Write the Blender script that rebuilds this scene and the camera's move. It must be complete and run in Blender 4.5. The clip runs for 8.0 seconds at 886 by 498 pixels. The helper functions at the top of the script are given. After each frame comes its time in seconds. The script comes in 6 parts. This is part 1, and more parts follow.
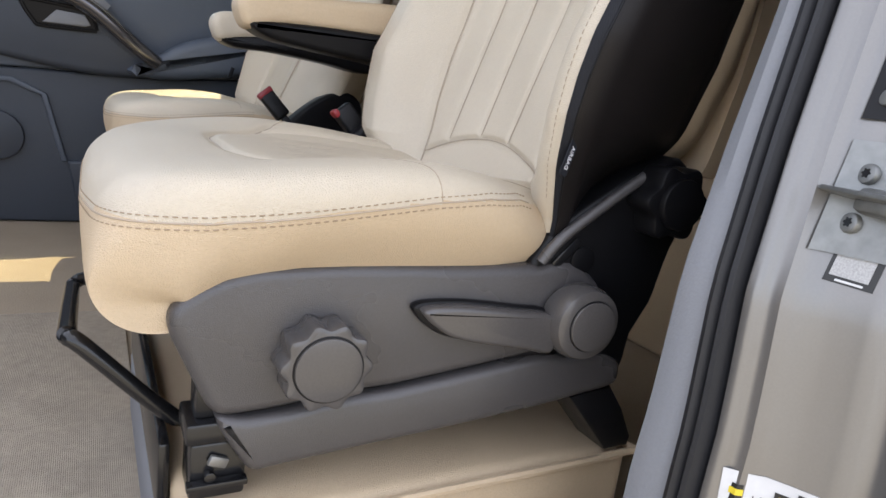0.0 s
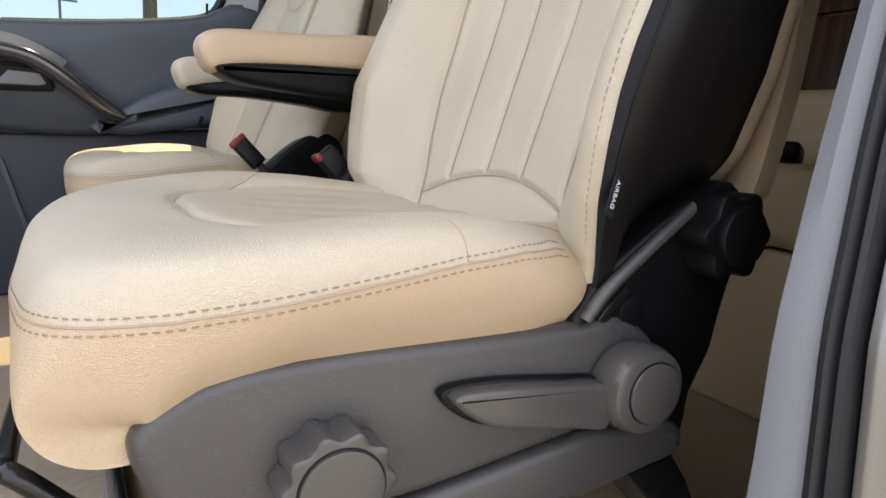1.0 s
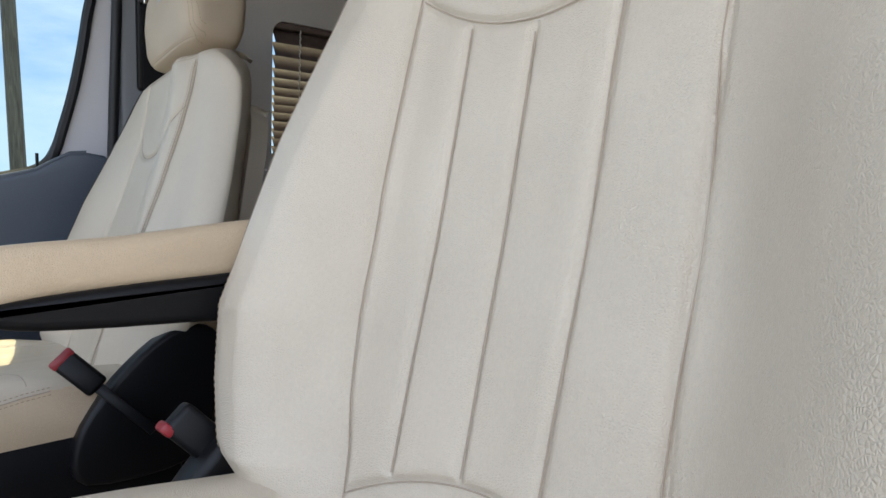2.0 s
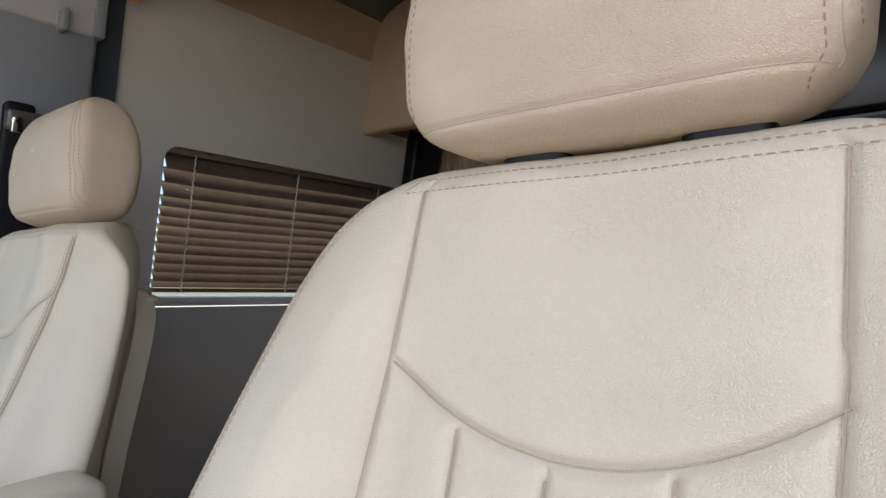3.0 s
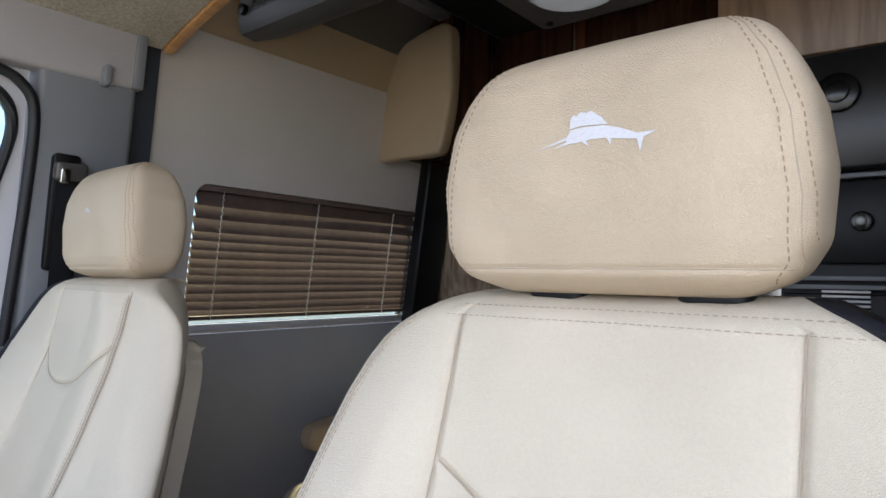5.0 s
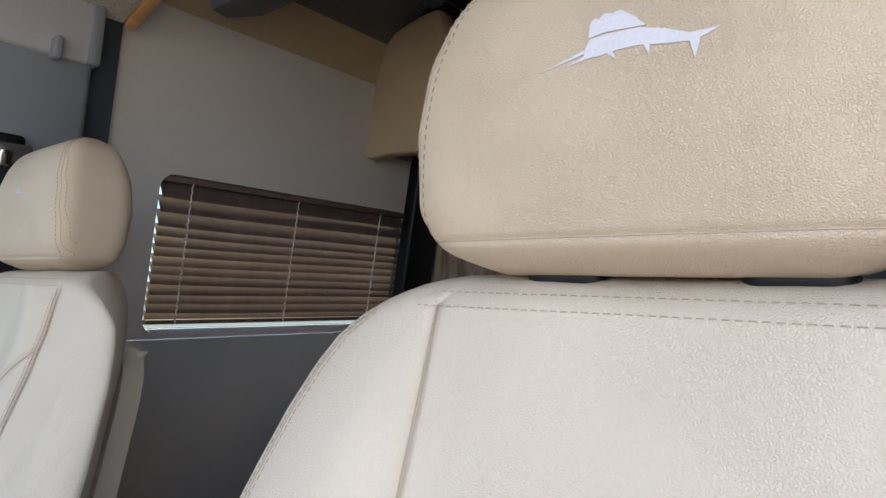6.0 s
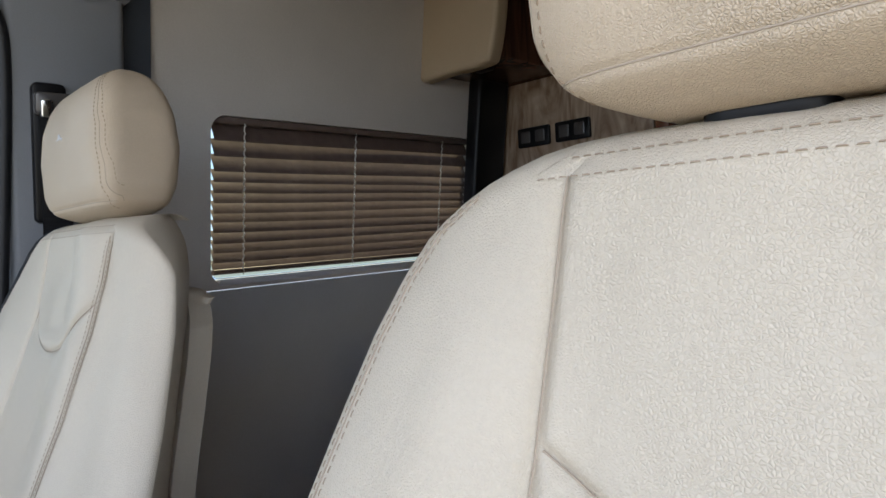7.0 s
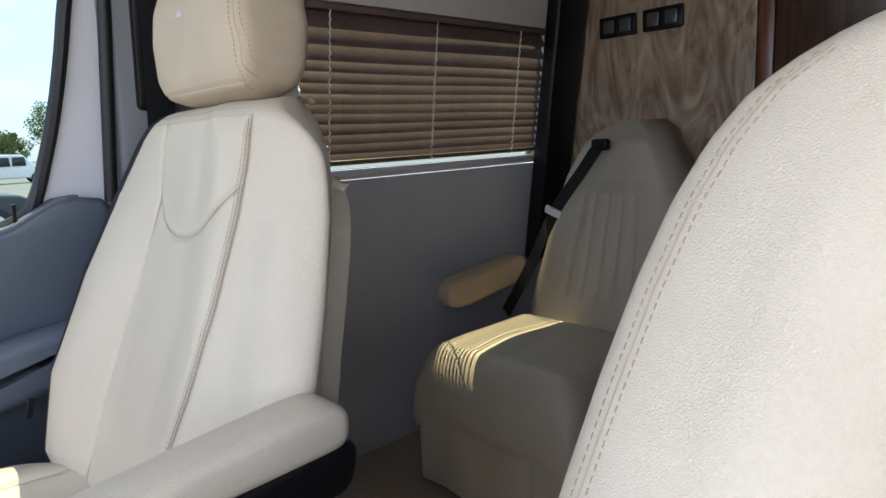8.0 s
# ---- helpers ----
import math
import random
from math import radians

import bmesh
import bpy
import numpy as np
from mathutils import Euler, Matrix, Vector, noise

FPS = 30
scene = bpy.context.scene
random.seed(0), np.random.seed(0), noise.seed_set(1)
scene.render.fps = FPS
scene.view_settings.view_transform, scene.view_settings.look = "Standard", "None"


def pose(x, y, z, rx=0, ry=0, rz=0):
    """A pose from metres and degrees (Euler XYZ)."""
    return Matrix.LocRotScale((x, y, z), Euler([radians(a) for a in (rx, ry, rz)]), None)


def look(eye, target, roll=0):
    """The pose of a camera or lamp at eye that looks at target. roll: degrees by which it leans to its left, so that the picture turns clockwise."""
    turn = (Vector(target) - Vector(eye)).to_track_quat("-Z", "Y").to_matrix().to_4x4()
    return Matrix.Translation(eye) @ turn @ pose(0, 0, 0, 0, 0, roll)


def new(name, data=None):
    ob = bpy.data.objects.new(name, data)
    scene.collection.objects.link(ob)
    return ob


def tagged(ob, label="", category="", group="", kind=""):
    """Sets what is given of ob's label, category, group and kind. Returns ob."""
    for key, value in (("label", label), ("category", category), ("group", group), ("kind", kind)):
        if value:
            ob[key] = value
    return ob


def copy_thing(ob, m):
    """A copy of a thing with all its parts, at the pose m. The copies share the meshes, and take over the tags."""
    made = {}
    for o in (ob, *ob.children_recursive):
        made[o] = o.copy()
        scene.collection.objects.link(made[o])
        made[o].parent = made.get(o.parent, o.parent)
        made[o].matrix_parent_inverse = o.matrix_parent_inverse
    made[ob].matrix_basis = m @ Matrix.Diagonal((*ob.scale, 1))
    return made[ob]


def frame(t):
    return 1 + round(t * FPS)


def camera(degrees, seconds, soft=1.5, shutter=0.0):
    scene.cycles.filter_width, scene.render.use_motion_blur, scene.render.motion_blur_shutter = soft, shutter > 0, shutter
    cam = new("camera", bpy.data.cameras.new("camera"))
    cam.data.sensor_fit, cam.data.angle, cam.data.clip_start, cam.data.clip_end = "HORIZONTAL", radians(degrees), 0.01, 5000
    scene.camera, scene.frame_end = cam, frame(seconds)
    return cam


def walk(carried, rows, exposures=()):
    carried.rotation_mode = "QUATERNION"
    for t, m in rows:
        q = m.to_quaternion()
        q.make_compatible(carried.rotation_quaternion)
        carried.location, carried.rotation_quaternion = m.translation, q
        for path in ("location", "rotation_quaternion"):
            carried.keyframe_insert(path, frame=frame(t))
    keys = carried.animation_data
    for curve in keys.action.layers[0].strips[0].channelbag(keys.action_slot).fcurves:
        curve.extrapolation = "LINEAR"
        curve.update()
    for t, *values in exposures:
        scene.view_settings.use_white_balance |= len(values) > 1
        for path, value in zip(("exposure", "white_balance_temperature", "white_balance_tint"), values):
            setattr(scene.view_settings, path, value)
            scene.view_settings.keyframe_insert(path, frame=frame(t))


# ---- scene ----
cam = camera(70.0, 8.0)

PATH = [
    (0, (-0.106, -0.633, 0.595), (0.873, 1.054, 0.154), 7.6),
    (0.5, (-0.11, -0.62, 0.592), (0.873, 1.07, 0.169), 6.0),
    (0.7, (-0.106, -0.601, 0.598), (0.828, 1.006, 0.204), 4.1),
    (1, (-0.081, -0.534, 0.597), (0.943, 1.149, 0.252), 3.1),
    (1.2, (-0.048, -0.472, 0.626), (0.956, 1.109, 0.308), 0.5),
    (1.5, (-0.004, -0.396, 0.676), (1.106, 1.242, 0.385), -1.9),
    (1.7, (0.03, -0.347, 0.698), (1.189, 1.268, 0.473), -3.7),
    (2, (0.062, -0.267, 0.714), (1.338, 1.271, 0.652), -2.5),
    (2.2, (0.069, -0.208, 0.74), (1.421, 1.266, 0.749), -1.7),
    (3.3, (0.073, -0.162, 1.01), (1.647, 1.063, 1.148), 1.3),
    (3.5, (0.065, -0.168, 1.031), (1.631, 1.066, 1.19), 1.6),
    (4, (0.013, -0.184, 1.056), (1.572, 1.059, 1.208), 1.1),
    (4.5, (-0.025, -0.204, 1.049), (1.525, 1.056, 1.155), 0.9),
    (4.7, (-0.029, -0.207, 1.05), (1.512, 1.065, 1.134), 0.8),
    (6, (0.102, -0.124, 1.026), (1.651, 1.134, 1.157), 1.8),
    (6.5, (0.136, -0.092, 1.019), (1.647, 1.215, 1.105), 0.1),
    (7, (0.169, -0.028, 0.995), (1.591, 1.378, 0.94), -3.2),
    (7.3, (0.147, 0.003, 0.976), (1.453, 1.377, 0.841), -3.8),
    (7.5, (0.112, 0.028, 0.967), (1.483, 1.471, 0.769), -3.9),
    (7.6, (0.093, 0.043, 0.961), (1.376, 1.427, 0.737), -3.7),
    (8, (0.08, 0.091, 0.979), (1.416, 1.538, 0.632), -2.8),
]
walk(
    cam,
    [(t, look(eye, target, roll)) for t, eye, target, roll in PATH],
    [(0.0, 1.50, 6150, 15), (1.0, 1.50, 6350, 15), (1.6, 1.47, 5700, 11), (2.2, 1.40, 5800, 13), (3.4, 1.76, 5850, 15), (4.5, 1.90, 5600, 14), (6.0, 1.76, 5650, 15), (7.0, 1.70, 5650, 13), (8.0, 1.92, 5750, 14)],
)

# ---- world and light ----
world = bpy.data.worlds.new("sky")
scene.world = world
world.use_nodes = True
wn = world.node_tree
sky = wn.nodes.new("ShaderNodeTexSky")
sky.sky_type = "NISHITA"
sky.sun_disc = False
SUN_TO = Vector((0.25, 0.33, 0.915)).normalized()
sky.sun_elevation = math.asin(SUN_TO.z)
sky.sun_rotation = math.atan2(SUN_TO.x, SUN_TO.y)
bg = wn.nodes["Background"]
bg.inputs["Strength"].default_value = 0.15
# scattered white cloud over the blue
wtc = wn.nodes.new("ShaderNodeTexCoord")
wmap = wn.nodes.new("ShaderNodeMapping")
wmap.inputs["Scale"].default_value = (1.0, 1.0, 3.2)
cloud = wn.nodes.new("ShaderNodeTexNoise")
cloud.inputs["Scale"].default_value = 3.4
cloud.inputs["Detail"].default_value = 9
cloud.inputs["Roughness"].default_value = 0.58
cover = wn.nodes.new("ShaderNodeMapRange")
cover.inputs["From Min"].default_value, cover.inputs["From Max"].default_value = 0.30, 0.56
cover.inputs["To Max"].default_value = 0.85
white = wn.nodes.new("ShaderNodeMixRGB")
white.inputs["Color2"].default_value = (7.0, 7.0, 7.0, 1)
wn.links.new(wtc.outputs["Generated"], wmap.inputs["Vector"])
wn.links.new(wmap.outputs[0], cloud.inputs["Vector"])
wn.links.new(cloud.outputs["Fac"], cover.inputs["Value"])
wn.links.new(cover.outputs[0], white.inputs["Fac"])
wn.links.new(sky.outputs[0], white.inputs["Color1"])
wn.links.new(white.outputs[0], bg.inputs["Color"])
sun_data = bpy.data.lights.new("sun", "SUN")
sun_data.energy, sun_data.angle, sun_data.color = 2.4, radians(0.15), (1.0, 0.85, 0.46)
sun = new("sun", sun_data)
sun.matrix_world = look(SUN_TO * 20, (0, 0, 0))


# ---- materials ----
def mat(name, color, rough=0.5, metal=0.0, bump=0.0, scale=200.0, var=0.08, kind="noise", spec=0.5, stain=6.0, coat=0.0):
    """A procedural surface: base colour with two scales of variation, fine relief, uneven roughness."""
    m = bpy.data.materials.new(name)
    m.use_nodes = True
    nt = m.node_tree
    b = nt.nodes["Principled BSDF"]
    b.inputs["Metallic"].default_value = metal
    b.inputs["Specular IOR Level"].default_value = spec
    b.inputs["Coat Weight"].default_value = coat
    tc = nt.nodes.new("ShaderNodeTexCoord")
    n1 = nt.nodes.new("ShaderNodeTexNoise")
    n1.inputs["Scale"].default_value = stain
    n1.inputs["Detail"].default_value = 4
    n2 = nt.nodes.new("ShaderNodeTexNoise")
    n2.inputs["Scale"].default_value = scale * 0.6
    n2.inputs["Detail"].default_value = 3
    for n in (n1, n2):
        nt.links.new(tc.outputs["Object"], n.inputs["Vector"])
    mix = nt.nodes.new("ShaderNodeMath")
    mix.operation = "ADD"
    nt.links.new(n1.outputs["Fac"], mix.inputs[0])
    nt.links.new(n2.outputs["Fac"], mix.inputs[1])
    ramp = nt.nodes.new("ShaderNodeMapRange")
    ramp.inputs["From Min"].default_value, ramp.inputs["From Max"].default_value = 0.6, 1.4
    ramp.inputs["To Min"].default_value, ramp.inputs["To Max"].default_value = 1 - var, 1 + var
    nt.links.new(mix.outputs[0], ramp.inputs["Value"])
    hsv = nt.nodes.new("ShaderNodeHueSaturation")
    hsv.inputs["Color"].default_value = (*color, 1)
    nt.links.new(ramp.outputs[0], hsv.inputs["Value"])
    nt.links.new(hsv.outputs[0], b.inputs["Base Color"])
    rr = nt.nodes.new("ShaderNodeMapRange")
    rr.inputs["To Min"].default_value, rr.inputs["To Max"].default_value = max(rough - 0.07, 0.02), min(rough + 0.07, 1)
    nt.links.new(n1.outputs["Fac"], rr.inputs["Value"])
    nt.links.new(rr.outputs[0], b.inputs["Roughness"])
    if bump:
        bp = nt.nodes.new("ShaderNodeBump")
        bp.inputs["Strength"].default_value = bump
        bp.inputs["Distance"].default_value = 0.0014
        if kind == "leather":
            v = nt.nodes.new("ShaderNodeTexVoronoi")
            v.feature = "DISTANCE_TO_EDGE"
            v.inputs["Scale"].default_value = scale
            warp = nt.nodes.new("ShaderNodeTexNoise")
            warp.inputs["Scale"].default_value = scale * 0.25
            nt.links.new(tc.outputs["Object"], warp.inputs["Vector"])
            add = nt.nodes.new("ShaderNodeMixRGB")
            add.blend_type = "LINEAR_LIGHT"
            add.inputs["Fac"].default_value = 0.0011
            nt.links.new(tc.outputs["Object"], add.inputs["Color1"])
            nt.links.new(warp.outputs["Color"], add.inputs["Color2"])
            nt.links.new(add.outputs[0], v.inputs["Vector"])
            cl = nt.nodes.new("ShaderNodeMapRange")
            cl.inputs["From Max"].default_value = 0.26
            nt.links.new(v.outputs["Distance"], cl.inputs["Value"])
            wr = nt.nodes.new("ShaderNodeTexNoise")
            wr.inputs["Scale"].default_value = 14
            wr.inputs["Detail"].default_value = 2
            nt.links.new(tc.outputs["Object"], wr.inputs["Vector"])
            sm = nt.nodes.new("ShaderNodeMath")
            sm.operation = "MULTIPLY_ADD"
            sm.inputs[1].default_value = 1.6
            fine = nt.nodes.new("ShaderNodeTexNoise")
            fine.inputs["Scale"].default_value = scale * 0.8
            fine.inputs["Detail"].default_value = 3
            fine.inputs["Distortion"].default_value = 0.8
            nt.links.new(tc.outputs["Object"], fine.inputs["Vector"])
            grain = nt.nodes.new("ShaderNodeMath")
            grain.operation = "MULTIPLY_ADD"
            grain.inputs[1].default_value = 0.12
            nt.links.new(fine.outputs["Fac"], grain.inputs[0])
            half = nt.nodes.new("ShaderNodeMath")
            half.operation = "MULTIPLY"
            half.inputs[1].default_value = 0.6
            nt.links.new(cl.outputs[0], half.inputs[0])
            # the grain stands out in patches and is stretched smooth between them
            patch = nt.nodes.new("ShaderNodeTexNoise")
            patch.inputs["Scale"].default_value = 16
            patch.inputs["Detail"].default_value = 3
            nt.links.new(tc.outputs["Object"], patch.inputs["Vector"])
            reach = nt.nodes.new("ShaderNodeMapRange")
            reach.inputs["From Min"].default_value, reach.inputs["From Max"].default_value = 0.35, 0.68
            reach.inputs["To Min"].default_value, reach.inputs["To Max"].default_value = 0.55, 1.15
            nt.links.new(patch.outputs["Fac"], reach.inputs["Value"])
            uneven = nt.nodes.new("ShaderNodeMath")
            uneven.operation = "MULTIPLY"
            nt.links.new(half.outputs[0], uneven.inputs[0])
            nt.links.new(reach.outputs[0], uneven.inputs[1])
            nt.links.new(uneven.outputs[0], grain.inputs[2])
            nt.links.new(wr.outputs["Fac"], sm.inputs[0])
            nt.links.new(grain.outputs[0], sm.inputs[2])
            nt.links.new(sm.outputs[0], bp.inputs["Height"])
        elif kind == "weave":
            w1, w2 = nt.nodes.new("ShaderNodeTexWave"), nt.nodes.new("ShaderNodeTexWave")
            w1.bands_direction, w2.bands_direction = "X", "Y"
            mx = nt.nodes.new("ShaderNodeMath")
            mx.operation = "MAXIMUM"
            for k, w in enumerate((w1, w2)):
                w.inputs["Scale"].default_value = scale
                w.inputs["Distortion"].default_value = 0.15 if scale > 200 else 1.2
                nt.links.new(tc.outputs["Object"], w.inputs["Vector"])
                nt.links.new(w.outputs["Fac"], mx.inputs[k])
            nt.links.new(mx.outputs[0], bp.inputs["Height"])
        else:
            nt.links.new(n2.outputs["Fac"], bp.inputs["Height"])
        nt.links.new(bp.outputs[0], b.inputs["Normal"])
    return m


def wood(name, light, dark, scale=6.0, axis="Z", rough=0.35, swirl=4.0):
    m = bpy.data.materials.new(name)
    m.use_nodes = True
    nt = m.node_tree
    b = nt.nodes["Principled BSDF"]
    b.inputs["Roughness"].default_value = rough
    tc = nt.nodes.new("ShaderNodeTexCoord")
    mp = nt.nodes.new("ShaderNodeMapping")
    stretch = {"X": (0.08, 1, 1), "Y": (1, 0.08, 1), "Z": (1, 1, 0.08)}[axis]
    mp.inputs["Scale"].default_value = tuple(max(v, 0.3) for v in stretch) if swirl > 8 else stretch
    n = nt.nodes.new("ShaderNodeTexNoise")
    n.inputs["Scale"].default_value = scale * 6
    n.inputs["Detail"].default_value = 8
    n.inputs["Distortion"].default_value = swirl * 0.3
    r = nt.nodes.new("ShaderNodeValToRGB")
    r.color_ramp.elements[0].position, r.color_ramp.elements[1].position = 0.35, 0.7
    r.color_ramp.elements[0].color, r.color_ramp.elements[1].color = (*dark, 1), (*light, 1)
    nt.links.new(tc.outputs["Object"], mp.inputs["Vector"])
    nt.links.new(mp.outputs[0], n.inputs["Vector"])
    nt.links.new(n.outputs["Fac"], r.inputs["Fac"])
    nt.links.new(r.outputs[0], b.inputs["Base Color"])
    bp = nt.nodes.new("ShaderNodeBump")
    bp.inputs["Strength"].default_value = 0.08
    nt.links.new(n.outputs["Fac"], bp.inputs["Height"])
    nt.links.new(bp.outputs[0], b.inputs["Normal"])
    return m


LEATHER = mat("cream_leather", (0.565, 0.495, 0.385), 0.40, bump=0.44, scale=560, var=0.05, kind="leather", stain=9)
LEATHER_HEAD = mat("tan_headrest_leather", (0.55, 0.445, 0.315), 0.38, bump=0.62, scale=680, var=0.05, kind="leather", stain=9)
LEATHER_SIDE = mat("tan_leather_side", (0.57, 0.445, 0.295), 0.42, bump=0.50, scale=600, var=0.06, kind="leather", stain=7)
THREAD = mat("beige_thread", (0.40, 0.32, 0.235), 0.8, bump=0.2, scale=900)
THREAD_BROWN = mat("brown_thread", (0.33, 0.25, 0.165), 0.8, bump=0.2, scale=900)
DULL_ZINC = mat("dull_zinc", (0.25, 0.25, 0.24), 0.45, metal=0.8, bump=0.08, scale=120, var=0.12)
# brown of the seam tubes paints in the darkness of the seam crevices
SEAM = mat("brown_seam_shade", (0.40, 0.33, 0.25), 0.8)
BLACK_LEATHER = mat("black_leather", (0.010, 0.0085, 0.0085), 0.42, spec=0.2, bump=0.10, scale=520, kind="leather", var=0.15)
BLACK_MESH = mat("black_woven_strip", (0.009, 0.010, 0.014), 0.7, spec=0.3, bump=0.25, scale=260, kind="weave", var=0.15)
PLASTIC = mat("charcoal_plastic", (0.062, 0.058, 0.058), 0.28, bump=0.22, scale=800, var=0.12, kind="leather", spec=0.65)
PLASTIC_SMOOTH = mat("smooth_charcoal_plastic", (0.070, 0.065, 0.063), 0.24, spec=0.65, bump=0.05, scale=900, var=0.1)
BLACK = mat("black_plastic", (0.005, 0.005, 0.006), 0.4, spec=0.25, bump=0.05, scale=600, var=0.2)
BLACK_METAL = mat("black_painted_steel", (0.01, 0.01, 0.011), 0.22, bump=0.03, scale=100, var=0.2)
STEEL = mat("zinc_steel", (0.62, 0.61, 0.58), 0.3, metal=1.0, bump=0.08, scale=120, var=0.12)
CHROME = mat("satin_chrome", (0.75, 0.75, 0.76), 0.16, metal=1.0, bump=0.02, scale=60)
GREY_TRIM = mat("grey_plastic_trim", (0.195, 0.203, 0.222), 0.55, bump=0.2, scale=800, var=0.06)
DOOR_TRIM = mat("slate_door_trim", (0.085, 0.103, 0.135), 0.5, bump=0.25, scale=700, var=0.08)
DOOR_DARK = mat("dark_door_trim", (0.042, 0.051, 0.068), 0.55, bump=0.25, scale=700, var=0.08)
RUBBER = mat("black_rubber", (0.009, 0.0095, 0.012), 0.55, bump=0.1, scale=300, var=0.2)
SILVER = mat("silver_car_paint", (0.205, 0.198, 0.190), 0.32, metal=0.62, bump=0.02, scale=900, var=0.04, coat=0.3)
WHITE_PAINT = mat("pale_body_paint", (0.62, 0.62, 0.66), 0.4, bump=0.01, scale=300, var=0.015, coat=0.15)
CARPET = mat("beige_woven_mat", (0.42, 0.36, 0.285), 0.95, bump=0.6, scale=150, kind="weave", var=0.16, stain=14, spec=0.1)
CARPET_PLAIN = mat("tan_carpet", (0.33, 0.27, 0.2), 0.95, bump=0.8, scale=500, var=0.15, spec=0.1)
WALL_FABRIC = mat("taupe_wall_fabric", (0.60, 0.565, 0.525), 0.9, bump=0.35, scale=500, var=0.06, spec=0.2)
WALL_GREY = mat("grey_wall_vinyl", (0.48, 0.485, 0.50), 0.6, bump=0.15, scale=500, var=0.07)
SOFFIT = mat("tan_padded_vinyl", (0.46, 0.36, 0.235), 0.5, bump=0.2, scale=450, kind="leather", var=0.06)
HEADLINER = mat("headliner_fabric", (0.52, 0.50, 0.47), 0.95, bump=0.3, scale=600, var=0.06, spec=0.1)
BUNK_FABRIC = mat("mottled_bunk_fabric", (0.48, 0.45, 0.38), 0.9, bump=0.15, scale=300, var=0.45, stain=6, spec=0.1)
SLAT = mat("brown_blind_slat", (0.135, 0.096, 0.08), 0.45, bump=0.1, scale=80, var=0.2)
CORD = mat("blind_cord", (0.66, 0.63, 0.57), 0.9, bump=0.3, scale=900)
GREY_LEATHER = mat("taupe_leather", (0.42, 0.365, 0.28), 0.45, bump=0.25, scale=380, kind="leather", var=0.07)
RED = mat("red_buckle_plastic", (0.26, 0.016, 0.022), 0.4)
BELT = mat("black_webbing", (0.008, 0.008, 0.01), 0.7, spec=0.25, bump=0.4, scale=400, kind="weave")
WHITE_THREAD = mat("white_embroidery", (0.58, 0.575, 0.60), 0.7, bump=0.4, scale=700)
LABEL_WHITE = mat("white_label", (0.6, 0.6, 0.6), 0.4)
LABEL_BLACK = mat("black_label_print", (0.015, 0.015, 0.015), 0.4)
LABEL_YELLOW = mat("yellow_label_print", (0.7, 0.55, 0.03), 0.4)
WALNUT = wood("light_walnut_veneer", (0.40, 0.27, 0.17), (0.22, 0.14, 0.085), 5.0, "Z")
DARK_WOOD = wood("dark_cherry_wood", (0.10, 0.045, 0.025), (0.035, 0.016, 0.01), 5.0, "Z", 0.25)
BURL = wood("marbled_wood_panel", (0.50, 0.39, 0.28), (0.22, 0.145, 0.095), 1.5, "Z", 0.25, 16.0)
OAK_EDGE = wood("orange_oak_edging", (0.62, 0.36, 0.14), (0.42, 0.22, 0.08), 8.0, "X", 0.3)
WHITE_PLASTIC = mat("white_plastic", (0.75, 0.75, 0.74), 0.4, bump=0.1, scale=200)
GLASS = bpy.data.materials.new("window_glass")
GLASS.use_nodes = True
_g = GLASS.node_tree.nodes["Principled BSDF"]
_g.inputs["Base Color"].default_value = (0.065, 0.105, 0.112, 1)
_g.inputs["Roughness"].default_value = 0.02
_g.inputs["Transmission Weight"].default_value = 1.0
_g.inputs["IOR"].default_value = 1.02


# ---- builders ----
def mesh_of(name, verts, faces, material, smooth=True):
    me = bpy.data.meshes.new(name)
    me.from_pydata([tuple(v) for v in verts], [], faces)
    me.materials.append(material)
    bm = bmesh.new()
    bm.from_mesh(me)
    bmesh.ops.recalc_face_normals(bm, faces=bm.faces)
    bm.to_mesh(me)
    bm.free()
    for p in me.polygons:
        p.use_smooth = smooth
    return me


def part(name, source, material, parent=None, label="", smooth=True):
    """Links a bmesh or mesh as one object under its thing."""
    if isinstance(source, bmesh.types.BMesh):
        bmesh.ops.recalc_face_normals(source, faces=source.faces)
        me = bpy.data.meshes.new(name)
        source.to_mesh(me)
        source.free()
        me.materials.append(material)
        for p in me.polygons:
            p.use_smooth = smooth
        if smooth:
            me.set_sharp_from_angle(angle=radians(38))
    else:
        me = source
    ob = new(name, me)
    ob.parent = parent
    if label:
        ob["label"] = label
    return ob


def thing(name, label, category, at=(0, 0, 0), group="", kind=""):
    ob = new(name)
    ob.location = at
    ob.empty_display_size = 0.05
    return tagged(ob, label, category, group, kind)


def box(size, at=(0, 0, 0), bevel=0.004, seg=2, rot=None):
    bm = bmesh.new()
    bmesh.ops.create_cube(bm, size=1)
    bmesh.ops.scale(bm, vec=size, verts=bm.verts)
    if bevel:
        bmesh.ops.bevel(bm, geom=list(bm.edges), offset=bevel, segments=seg, profile=0.5, affect="EDGES")
    if rot:
        bmesh.ops.rotate(bm, cent=(0, 0, 0), matrix=Euler([radians(a) for a in rot]).to_matrix(), verts=bm.verts)
    bmesh.ops.translate(bm, vec=at, verts=bm.verts)
    return bm


def span(a, b, bevel=0.004, seg=2):
    """A box between two corners."""
    return box([abs(q - p) for p, q in zip(a, b)], [(p + q) / 2 for p, q in zip(a, b)], bevel, seg)


